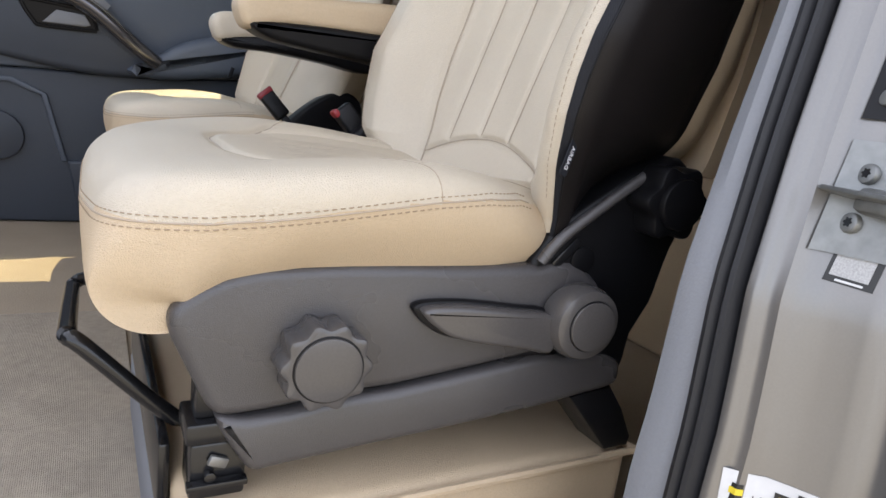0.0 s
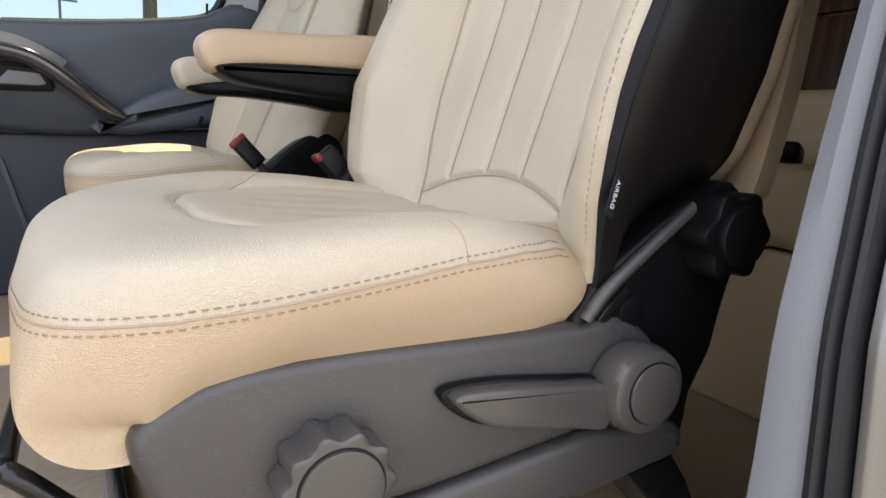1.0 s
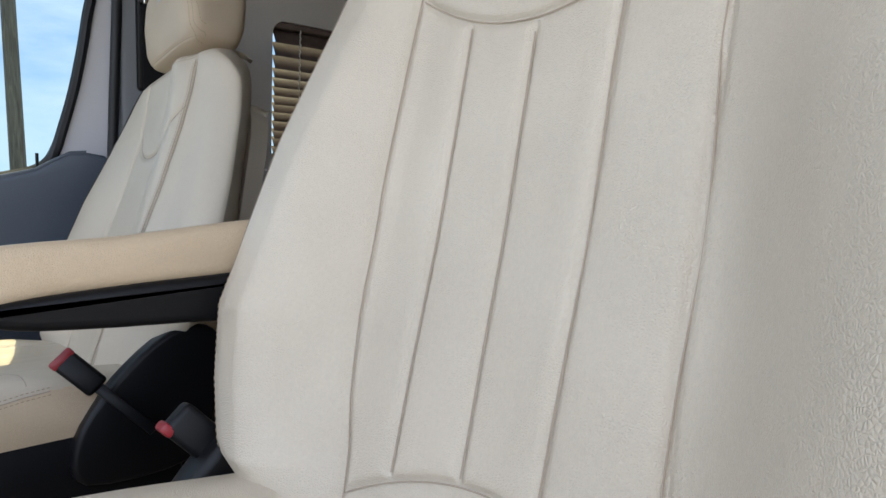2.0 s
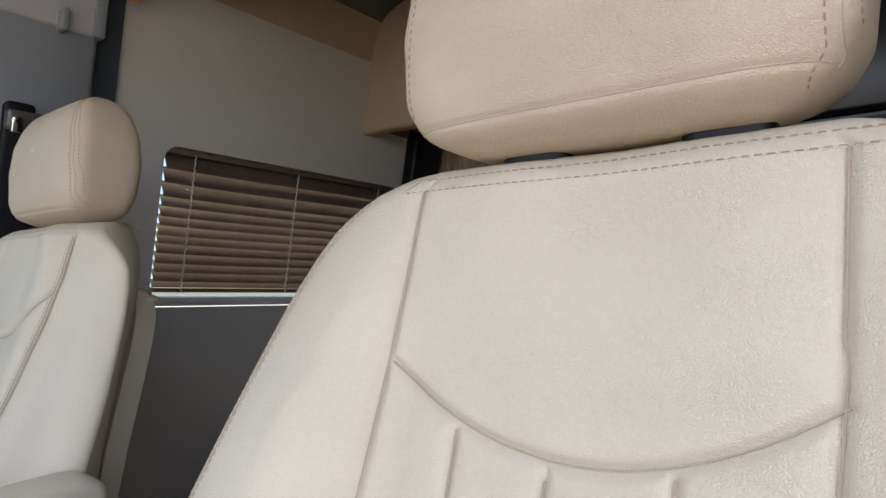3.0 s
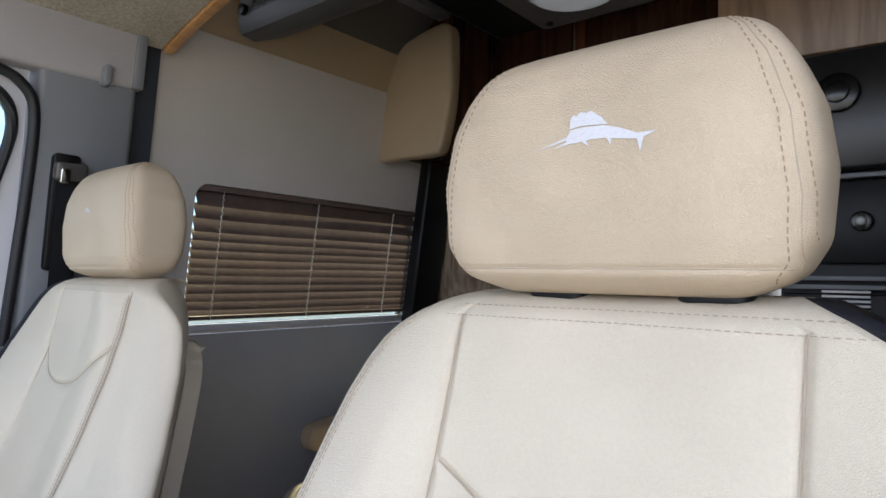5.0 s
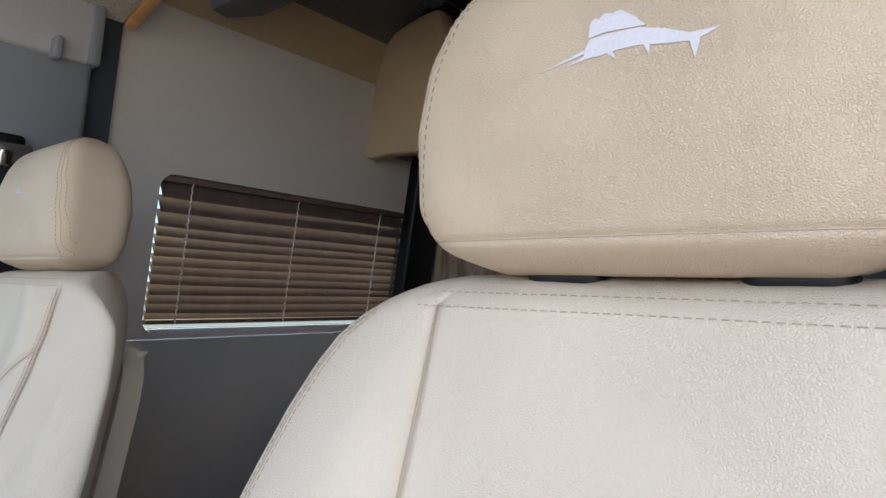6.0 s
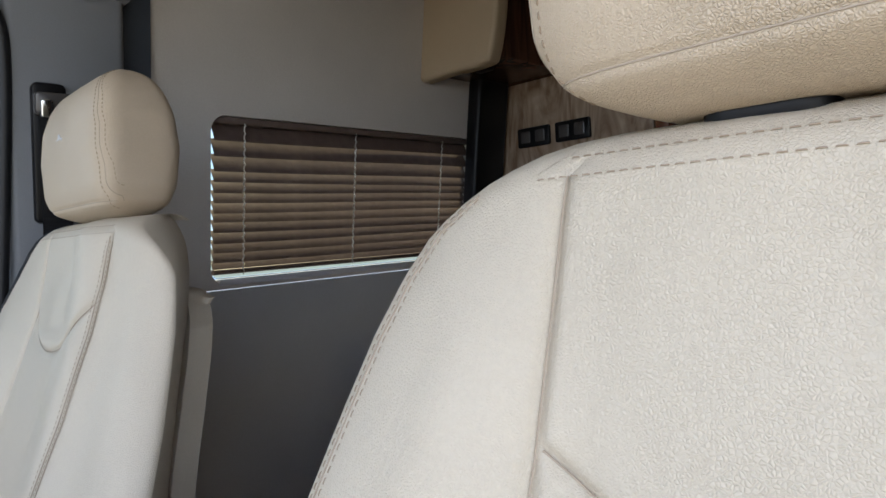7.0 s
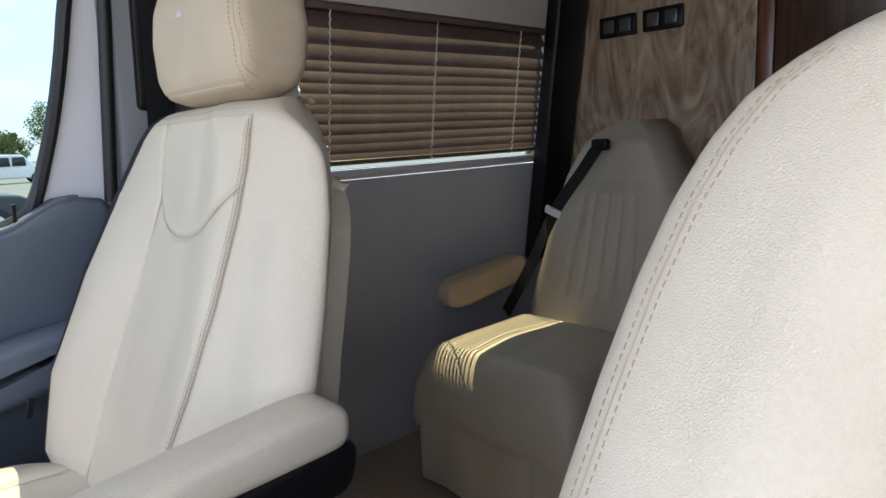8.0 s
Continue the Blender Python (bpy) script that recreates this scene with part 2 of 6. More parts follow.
def smooth_line(pts, n=8, closed=False):
    """Catmull-Rom through the points."""
    P = [Vector(p) for p in pts]
    out = []
    k = len(P)
    for i in range(k if closed else k - 1):
        p0 = P[(i - 1) % k] if closed or i else P[0]
        p1, p2 = P[i], P[(i + 1) % k]
        p3 = P[(i + 2) % k] if closed or i + 2 < k else P[-1]
        for j in range(n):
            t = j / n
            out.append(0.5 * ((2 * p1) + (p2 - p0) * t + (2 * p0 - 5 * p1 + 4 * p2 - p3) * t * t + (3 * p1 - p0 - 3 * p2 + p3) * t**3))
    if not closed:
        out.append(P[-1])
    return out


def tube(pts, r, sides=8, flat=None, up=(0.13, 0.31, 0.94)):
    """A tube along a line; flat: (width, thickness, up) for a strap."""
    bm = bmesh.new()
    P = [Vector(p) for p in pts]
    rings = []
    up = Vector(flat[2]) if flat else Vector(up)
    for i, p in enumerate(P):
        d = (P[min(i + 1, len(P) - 1)] - P[max(i - 1, 0)]).normalized()
        a = d.cross(up).normalized()
        b = a.cross(d).normalized()
        if flat:
            w, h = flat[0] / 2, flat[1] / 2
            ring = [p + a * x * w + b * y * h for x, y in ((-1, -1), (1, -1), (1, 1), (-1, 1))]
        else:
            ring = [p + r * (a * math.cos(q) + b * math.sin(q)) for q in (2 * math.pi * k / sides for k in range(sides))]
        rings.append([bm.verts.new(v) for v in ring])
    m = len(rings[0])
    for r0, r1 in zip(rings, rings[1:]):
        for k in range(m):
            bm.faces.new((r0[k], r0[(k + 1) % m], r1[(k + 1) % m], r1[k]))
    bm.faces.new(rings[0])
    bm.faces.new(list(reversed(rings[-1])))
    return bm


def prism(outline, d0, d1, axis="y", bevel=0.003, seg=2):
    """An outline extruded along an axis from d0 to d1. Outline axes: y -> (x, z); x -> (y, z); z -> (x, y)."""
    put = {"y": lambda a, b, d: (a, d, b), "x": lambda a, b, d: (d, a, b), "z": lambda a, b, d: (a, b, d)}[axis]
    bm = bmesh.new()
    lo = [bm.verts.new(put(a, b, d0)) for a, b in outline]
    hi = [bm.verts.new(put(a, b, d1)) for a, b in outline]
    n = len(lo)
    bm.faces.new(lo)
    bm.faces.new(list(reversed(hi)))
    for k in range(n):
        bm.faces.new((lo[k], lo[(k + 1) % n], hi[(k + 1) % n], hi[k]))
    bmesh.ops.recalc_face_normals(bm, faces=bm.faces)
    if bevel:
        caps = [e for e in bm.edges if len(e.link_faces) == 2 and abs(e.link_faces[0].normal.dot(e.link_faces[1].normal)) < 0.5 and any(len(f.verts) == n for f in e.link_faces)]
        bmesh.ops.bevel(bm, geom=caps, offset=bevel, segments=seg, profile=0.5, affect="EDGES")
    return bm


def round_rect(w, h, r, n=5, at=(0, 0)):
    out = []
    for cx, cy, a0 in ((w / 2 - r, h / 2 - r, 0), (-w / 2 + r, h / 2 - r, 90), (-w / 2 + r, -h / 2 + r, 180), (w / 2 - r, -h / 2 + r, 270)):
        for k in range(n + 1):
            a = radians(a0 + 90 * k / n)
            out.append((at[0] + cx + r * math.cos(a), at[1] + cy + r * math.sin(a)))
    return out


def disc(r, d0, d1, at=(0, 0), n=32, bevel=0.002, axis="y", lobes=0, depth=0.0):
    out = []
    for k in range(n):
        a = 2 * math.pi * k / n
        q = r - depth * (0.5 - 0.5 * math.cos(lobes * a)) ** 1.0 if lobes else r
        out.append((at[0] + q * math.cos(a), at[1] + q * math.sin(a)))
    return prism(out, d0, d1, axis, bevel)


def interp(x, table):
    return float(np.interp(x, [a for a, _ in table], [b for _, b in table]))


def smoothstep(a, b, x):
    t = min(max((x - a) / (b - a), 0.0), 1.0)
    return t * t * (3 - 2 * t)


def seam_depth(p, lines, width, depth):
    """How far a seam pulls the surface in at a place of its own 2D sheet."""
    best = 9.0
    for line in lines:
        d = np.hypot(line[:, 0] - p[0], line[:, 1] - p[1]).min()
        best = min(best, d)
    return depth * math.exp(-((best / width) ** 2)) + 0.35 * depth * math.exp(-((best / (3.2 * width)) ** 2))


def dense(pts, step=0.0015):
    out = []
    for a, b in zip(pts, pts[1:]):
        n = max(1, int(math.hypot(b[0] - a[0], b[1] - a[1]) / step))
        out += [(a[0] + (b[0] - a[0]) * k / n, a[1] + (b[1] - a[1]) * k / n) for k in range(n)]
    return np.array(out + [pts[-1]])


def stitches(line, normals, length=0.0036, gap=0.0024, r=0.00045):
    """Thread stitches as short capsules along a line of points with normals."""
    verts, faces = [], []
    P = [Vector(p) for p in line]
    cum = [0.0]
    for a, b in zip(P, P[1:]):
        cum.append(cum[-1] + (b - a).length)

    def point(d):
        i = min(max(int(np.searchsorted(cum, d)) - 1, 0), len(P) - 2)
        t = (d - cum[i]) / max(cum[i + 1] - cum[i], 1e-9)
        return P[i].lerp(P[i + 1], t), Vector(normals[i])

    d = 0.0
    while d + length < cum[-1]:
        base = len(verts)
        steps = ((0.0, -0.8), (0.2, 0.2), (0.8, 0.2), (1.0, -0.8))
        for f, lift in steps:
            p, nrm = point(d + f * length)
            q, _ = point(min(d + f * length + 0.001, cum[-1]))
            t = (q - p).normalized() if (q - p).length > 1e-9 else Vector((1, 0, 0))
            side = t.cross(nrm).normalized()
            c = p + nrm * r * lift
            for a in range(4):
                ang = math.pi / 4 + a * math.pi / 2
                verts.append(c + r * (side * math.cos(ang) + nrm * math.sin(ang)))
        for k in range(3):
            for a in range(4):
                faces.append((base + 4 * k + a, base + 4 * k + (a + 1) % 4, base + 4 * k + 4 + (a + 1) % 4, base + 4 * k + 4 + a))
        d += length + gap
    return verts, faces

FLOOR = 0.14
from mathutils.bvhtree import BVHTree


def attach(ob, parent):
    """Keeps world coordinates under a base empty."""
    ob.parent = parent
    if parent is not None and parent.type == "EMPTY":
        ob.matrix_parent_inverse = Matrix.Translation(-parent.location)
    return ob


def piece(name, source, material, parent, label="", smooth=True, m=None):
    """A part in world coordinates; m: a mirror or shift laid on its mesh first."""
    if m is not None:
        if isinstance(source, bmesh.types.BMesh):
            bmesh.ops.transform(source, matrix=m, verts=source.verts)
        else:
            source.transform(m)
            if m.determinant() < 0:
                source.flip_normals()
    return attach(part(name, source, material, None, label, smooth), parent)


def lone(name, source, material, label, category, group="", kind="", smooth=True):
    return tagged(part(name, source, material, None, "", smooth), label, category, group, kind)


# ---- seats ----
X0 = ((0.48, 0.263), (0.551, 0.287), (0.70, 0.334), (0.80, 0.363), (0.898, 0.390), (0.96, 0.403), (1.019, 0.412), (1.06, 0.416))
HW = ((0.48, 0.17), (0.50, 0.208), (0.525, 0.240), (0.56, 0.266), (0.60, 0.282), (0.66, 0.290), (0.72, 0.288), (0.80, 0.279), (0.85, 0.273), (0.90, 0.265), (0.94, 0.254), (0.97, 0.241), (0.995, 0.223), (1.012, 0.199), (1.026, 0.171), (1.037, 0.142))
BOLSTER = ((0.48, 0.015), (0.51, 0.024), (0.55, 0.054), (0.66, 0.072), (0.80, 0.054), (0.90, 0.028), (0.98, 0.008), (1.02, 0.0))
DEPTH = ((0.48, 0.135), (0.58, 0.136), (0.66, 0.127), (0.72, 0.114), (0.82, 0.10), (0.89, 0.093), (1.04, 0.088))
HW_OUT = ((0.48, 0.234), (0.51, 0.243), (0.56, 0.2635), (0.60, 0.279), (0.63, 0.286), (0.66, 0.294), (0.69, 0.2965), (0.72, 0.295), (0.76, 0.284), (0.80, 0.272), (0.88, 0.270), (0.92, 0.264))
EDGE_OUT = 0.86
BOLSTER_OUT = ((0.48, 0.015), (0.51, 0.030), (0.56, 0.068), (0.60, 0.090), (0.63, 0.100), (0.66, 0.107), (0.69, 0.106), (0.72, 0.102), (0.76, 0.083), (0.80, 0.060), (0.90, 0.029), (0.98, 0.008), (1.02, 0.0))
HW_PLAIN = ((0.48, 0.234), (0.51, 0.241), (0.56, 0.258), (0.60, 0.267), (0.66, 0.2755), (0.80, 0.272), (0.88, 0.270), (0.92, 0.264))
RIM_OUT = ((0.48, 0.006), (0.53, 0.006), (0.58, 0.009), (0.63, 0.0125), (0.69, 0.0135), (0.76, 0.024), (0.82, 0.0375), (0.92, 0.0375))
TAPER = 0.25
TOP = ((1.024, 0.004), (1.030, 0.010), (1.034, 0.020), (1.037, 0.034), (1.038, 0.050), (1.036, 0.066), (1.030, 0.078))
EDGE = 0.80


def on_side(bm):
    """Lays a mesh built at y = 0 onto the plane of the outer valance."""
    for v in bm.verts:
        v.co.y += -0.195 - 0.08 * v.co.x
    return bm


def rows_of_back(n):
    return [(0.485 + (1.018 - 0.485) * k / n, 0.0) for k in range(n + 1)] + list(TOP)


def half_width(z, rec):
    return interp(z, HW) if rec < 0.03 else 0.142 - 0.35 * (rec - 0.03)


def back_point(s, z, rec=0.0, plain=False):
    """The backrest's skin: s across (-1..1), z up, rec: how far the top has rolled back; plain: the form whose inner side falls back from a seam."""
    a = abs(s)
    if plain:
        x = interp(z, X0) + rec
        if s > 0:
            x += 0.030 * max(a - 0.44, 0.0) ** 1.3 / 0.47 * (1 - 0.6 * smoothstep(0.96, 1.02, z)) - 0.012 * smoothstep(0.10, 0.42, a) * (1 - smoothstep(0.44, 0.70, a))
        else:
            x -= 0.8 * interp(z, BOLSTER) * smoothstep(0.30, 0.85, a)
    else:
        x = interp(z, X0) + rec - (interp(z, BOLSTER) * smoothstep(0.42, 0.74, a) if s > 0 else interp(z, BOLSTER_OUT) * smoothstep(0.42, 0.82, a)) + 0.007 * (1 - smoothstep(0.0, 0.45, a))
    edge = EDGE if s > 0 else EDGE_OUT
    if a > edge:
        q = min((a - edge) / (1 - edge), 1.0)
        x += ((0.014 if s > 0 else 0.008) + 0.30 * interp(z, BOLSTER)) * (1 - math.sqrt(max(1 - q * q, 0.0)))
    x += 0.0030 * math.exp(-(((s + EDGE_OUT) / 0.02) ** 2))
    wide = HW_PLAIN if plain else HW_OUT
    y = s * (interp(z, wide) if s < 0 and z < 0.92 else half_width(z, rec))
    if s < -EDGE_OUT and z < 0.92:
        y = -EDGE_OUT * interp(z, wide) - interp(z, RIM_OUT) * (a - EDGE_OUT) / (1 - EDGE_OUT)
    x += 0.0012 * noise.noise(Vector((y * 9, z * 9, 3.1)))
    return Vector((x, y, z))


FOLD = ((0.49, 0.108), (0.55, 0.116), (0.62, 0.126), (0.70, 0.138), (0.80, 0.148), (0.90, 0.150), (0.95, 0.148), (1.017, 0.140))


def plain_seams():
    """Seams of the plainer backrest: a rounded patch under the headrest and one panel edge."""
    u = [(-0.112, 1.017), (-0.108, 0.960), (-0.100, 0.915), (-0.072, 0.881), (-0.030, 0.866), (0.012, 0.866), (0.056, 0.878), (0.102, 0.900), (0.147, 0.935)]
    lines = [dense([(p.x, p.y) for p in smooth_line([(a, b, 0) for a, b in u], 8)])]
    edge = [(-0.100, 0.915), (-0.112, 0.80), (-0.122, 0.68), (-0.122, 0.58), (-0.115, 0.49)]
    lines.append(dense([(p.x, p.y) for p in smooth_line([(a, b, 0) for a, b in edge], 8)]))
    fold = [(y, z) for z, y in FOLD]
    lines.append(dense(fold))
    return lines


def back_seams(plain=False):
    if plain:
        return plain_seams()
    lines = []
    for edge in (((0.48, -0.122), (0.53, -0.121), (0.58, -0.117), (0.65, -0.116), (0.90, -0.124), (1.02, -0.126)), ((0.48, 0.108), (0.55, 0.121), (0.60, 0.134), (0.66, 0.141), (0.75, 0.142), (0.90, 0.138), (1.02, 0.133))):
        lines.append(dense([(interp(z, edge), z) for z in np.linspace(0.487, 1.017, 30)]))
    low = [(y, 0.562 - 0.026 * ((y + 0.008) / 0.12) ** 2) for y in np.linspace(-0.124, 0.120, 25)]
    high = [(y, 0.853 + 0.047 * abs((y - 0.006) / 0.132) ** 2) for y in np.linspace(-0.126, 0.138, 25)]
    lines += [dense(low), dense(high)]
    for y, y2 in ((-0.046, -0.055), (0.016, 0.017), (0.077, 0.079)):
        lines.append(dense([(y, 0.562 - 0.026 * (y / 0.12) ** 2 + 0.004), (y2, 0.853 + 0.047 * ((y2 - 0.006) / 0.132) ** 2 - 0.006)]))
    return lines


def back_face(plain=False):
    lines = back_seams(plain)
    cols, rows = 215, rows_of_back(230)
    ss = [-EDGE_OUT + (EDGE + EDGE_OUT) * k / cols for k in range(cols + 1)]
    verts, faces = [], []
    for z, rec in rows:
        for s in ss:
            p = back_point(s, z, rec, plain)
            d = seam_depth((p.y, z), lines, 0.0034, 0.0044) if rec == 0 else 0.0
            d += 0.0025 * math.exp(-(((z - 1.0215) / 0.002) ** 2))
            verts.append(p + Vector((d, 0, 0)))
    n = cols + 1
    for j in range(len(rows) - 1):
        for k in range(cols):
            a = j * n + k
            faces.append((a, a + 1, a + n + 1, a + n))
    return verts, faces


def back_side(sg, s0, s1, depth0, depth1, cols=10, plain=False):
    """One flank: over the rim from s0 to s1, then back from depth0 to depth1 of the thickness."""
    rows = rows_of_back(60)
    verts, faces = [], []
    n = 0
    for z, rec in rows:
        room = max(interp(z, DEPTH) - rec, 0.012)
        line = [back_point(sg * (s0 + (s1 - s0) * k / cols), z, rec, plain) for k in range(cols + 1)] if s1 > s0 else []
        rim = back_point(sg, z, rec, plain)
        back = max(interp(z, X0) + rec + room, rim.x + 0.012)
        if depth1 > depth0:
            for k in range(cols + 1):
                f = depth0 + (depth1 - depth0) * k / cols
                bulge = 0.008 * math.sin(math.pi * min(f, 1.0))
                tuck = 0.20 * (1 - smoothstep(0.53, 0.60, z)) if sg < 0 else 0.0
                p = Vector((rim.x + (back - rim.x) * f, rim.y * (1 - TAPER * (min(f, 0.66) + 1.7 * max(f - 0.80, 0.0) if sg < 0 else f) - tuck * min(2.5 * f, 1.0) * (1 - 0.5 * f)) + sg * bulge, z))
                if line and k == 0:
                    continue
                line.append(p)
        n = len(line)
        verts += line
    for j in range(len(rows) - 1):
        for k in range(n - 1):
            a = j * n + k
            faces.append((a, a + 1, a + n + 1, a + n))
    return verts, faces


def back_rear():
    rows = rows_of_back(30)
    verts, faces = [], []
    cols = 16
    for z, rec in rows:
        for k in range(cols + 1):
            s = -1 + 2 * k / cols
            room = max(interp(z, DEPTH) - rec, 0.012)
            verts.append(Vector((interp(z, X0) + rec + room + 0.012 * (1 - s * s), (back_point(math.copysign(1, s), z, rec).y if s else 0.0) * abs(s) * (1 - TAPER), z)))
    n = cols + 1
    for j in range(len(rows) - 1):
        for k in range(cols):
            a = j * n + k
            faces.append((a, a + 1, a + n + 1, a + n))
    verts += [Vector((interp(0.485, X0), s * interp(0.485, HW), 0.485)) for s in (-1, 1)]
    faces.append((0, n - 1, len(verts) - 1, len(verts) - 2))
    return verts, faces


PROFILE = [(-0.045, 0.414), (-0.072, 0.413), (-0.095, 0.425), (-0.108, 0.448), (-0.112, 0.474), (-0.110, 0.499), (-0.101, 0.515), (-0.080, 0.527), (-0.040, 0.534), (0.02, 0.5345), (0.09, 0.530), (0.17, 0.526), (0.25, 0.522), (0.31, 0.518)]
CUSHION_LOW = ((-0.10, 0.428), (-0.055, 0.416), (-0.045, 0.436), (-0.02, 0.452), (0.03, 0.462), (0.31, 0.464))


def cushion_half(s, x):
    """Half width of the cushion, narrower on its outer side."""
    if s < 0:
        return interp(x, ((-0.11, 0.214), (-0.05, 0.227), (0.02, 0.234), (0.12, 0.235), (0.20, 0.227), (0.26, 0.198), (0.31, 0.170)))
    return interp(x, ((-0.11, 0.232), (-0.05, 0.247), (0.02, 0.252), (0.20, 0.250), (0.31, 0.235)))


def cushion_point(s, x, z, front):
    a = abs(s)
    y = s * cushion_half(s, x)
    top = smoothstep(0.50, 0.53, z)
    lift = (0.022 * smoothstep(0.45, 0.78, a) * smoothstep(-0.06, 0.13, x) - (0.040 * smoothstep(0.15, 0.29, x) if s < 0 else 0.012 * smoothstep(0.07, 0.25, x)) * smoothstep(0.62, 1.0, a)) * top
    q = max(a - 0.86, 0) / 0.14
    drop = 0.020 * (1 - math.sqrt(max(1 - q * q, 0))) * top
    w = max(a - 0.70, 0) / 0.30
    if s < 0:
        tuck = 1 - smoothstep(0.440, 0.512, z)
        y += tuck * max(-0.178 - y, 0.0)
    else:
        tuck = 0.0
    xx = x + (1 - tuck) * (0.070 * (1 - math.sqrt(max(1 - w * w, 0))) + 0.012 * smoothstep(0.3, 0.9, a)) * (1 - smoothstep(-0.115, 0.10, x))
    return Vector((xx, y, z + lift - drop))


CUSHION_SEAMS = []
_u = [(0.27, 0.150), (0.20, 0.152), (0.10, 0.150), (0.05, 0.128), (0.012, 0.085), (0.000, 0.040), (0.000, 0.0)]
_c = [(p.x, p.y) for p in smooth_line([(a, b, 0) for a, b in _u], 8)]
CUSHION_SEAMS.append(_c + [(a, -b) for a, b in reversed(_c[:-1])])
for _s in (-1, 1):
    CUSHION_SEAMS.append([(p.x, p.y) for p in smooth_line([(0.125, _s * 0.240, 0), (0.118, _s * 0.205, 0), (0.098, _s * 0.175, 0), (0.066, _s * 0.142, 0)], 8)])


def top_of(z):
    return smoothstep(0.50, 0.53, z)


def cushion_mesh():
    line = [(p.x, p.y) for p in smooth_line([(x, z, 0) for x, z in PROFILE], 14)]
    seams = [dense(c) for c in CUSHION_SEAMS]
    cols, side = 200, 14
    verts, faces = [], []
    for x, z in line:
        front = 1 - smoothstep(-0.09, -0.03, x)
        row = []
        for k in range(cols + 1):
            s = -1 + 2 * k / cols
            p = cushion_point(s, x, z, front)
            if z > 0.515 and x > -0.05:
                p.z -= seam_depth((p.x, p.y), seams, 0.0026, 0.0046)
            p.z += 0.0022 * noise.noise(Vector((p.x * 11, p.y * 11, 0.7))) * smoothstep(0.50, 0.53, z)
            lay = smoothstep(0.03, 0.12, x) * (1 - smoothstep(0.10, 0.15, abs(p.y))) * top_of(z)
            fold = math.sin(2 * math.pi * (p.y + 0.12 * p.x + 0.008 * noise.noise(Vector((p.x * 14, p.y * 14, 4.2)))) / 0.052)
            p.z += lay * (0.0010 + 0.0014 * smoothstep(0.19, 0.25, x)) * fold
            if abs(s) > 0.955 and x < 0.155:
                p.y -= math.copysign(0.0025, s) * math.exp(-(((abs(s) - 0.985) / 0.012) ** 2))
            row.append(p)
        ends = []
        for p, sg in ((row[0], -1), (row[-1], 1)):
            ex = max(p.x, -0.045)
            e = Vector((ex, -0.182 - 0.06 * min(ex, 0.2) + 0.25 * max(ex - 0.2, 0.0) if sg < 0 else p.y * 0.985, interp(ex, CUSHION_LOW)))
            strip = []
            for k in range(1, side + 1):
                f = k / side
                q = p.lerp(e, f)
                q.y += sg * 0.012 * math.sin(math.pi * f * 0.8) * (smoothstep(0.43, 0.48, p.z) if sg < 0 else 1.0)
                strip.append(q)
            ends.append(strip)
        verts += list(reversed(ends[0])) + row + ends[1]
    n = cols + 1 + 2 * side
    rows = len(line)
    # ease the corners and flanks into one soft swelling
    g = np.array([tuple(v) for v in verts]).reshape(rows, n, 3)
    col = np.minimum(np.arange(n), n - 1 - np.arange(n))
    keep = np.clip((side + 34 - col) / 22.0, 0, 1)[None, :, None] * np.ones((rows, 1, 1))
    keep[0] = keep[-1] = 0
    keep[:, 0] = keep[:, -1] = 0
    for _ in range(70):
        h = g.copy()
        h[1:-1, 1:-1] = (g[:-2, 1:-1] + g[2:, 1:-1] + g[1:-1, :-2] + g[1:-1, 2:]) / 4
        g = g + keep * 0.6 * (h - g)
    verts = [Vector(p) for p in g.reshape(-1, 3)]
    for j in range(rows - 1):
        for k in range(n - 1):
            a = j * n + k
            faces.append((a, a + 1, a + n + 1, a + n))
    return verts, faces, line


HR_W = ((1.037, 0.090), (1.042, 0.106), (1.052, 0.1255), (1.075, 0.1385), (1.1238, 0.1425), (1.1672, 0.1365), (1.1944, 0.125), (1.2128, 0.113), (1.2236, 0.099), (1.2312, 0.081))
HR_SHIFT = 0.0045
HR_F = ((1.037, 0.428), (1.042, 0.41), (1.052, 0.392), (1.075, 0.386), (1.1238, 0.385), (1.1672, 0.39), (1.1944, 0.398), (1.2128, 0.408), (1.2236, 0.42), (1.2312, 0.436))
HR_B = ((1.037, 0.462), (1.042, 0.474), (1.052, 0.486), (1.075, 0.494), (1.1238, 0.5), (1.1672, 0.498), (1.1944, 0.492), (1.2128, 0.484), (1.2236, 0.476), (1.2312, 0.462))


def eased(z, table, reach=0.0055):
    """The table's value at z, averaged over its neighbourhood so that it runs without kinks."""
    r = min(reach, z - table[0][0], table[-1][0] - z)
    return sum(interp(z + r * k / 6, table) for k in range(-6, 7)) / 13


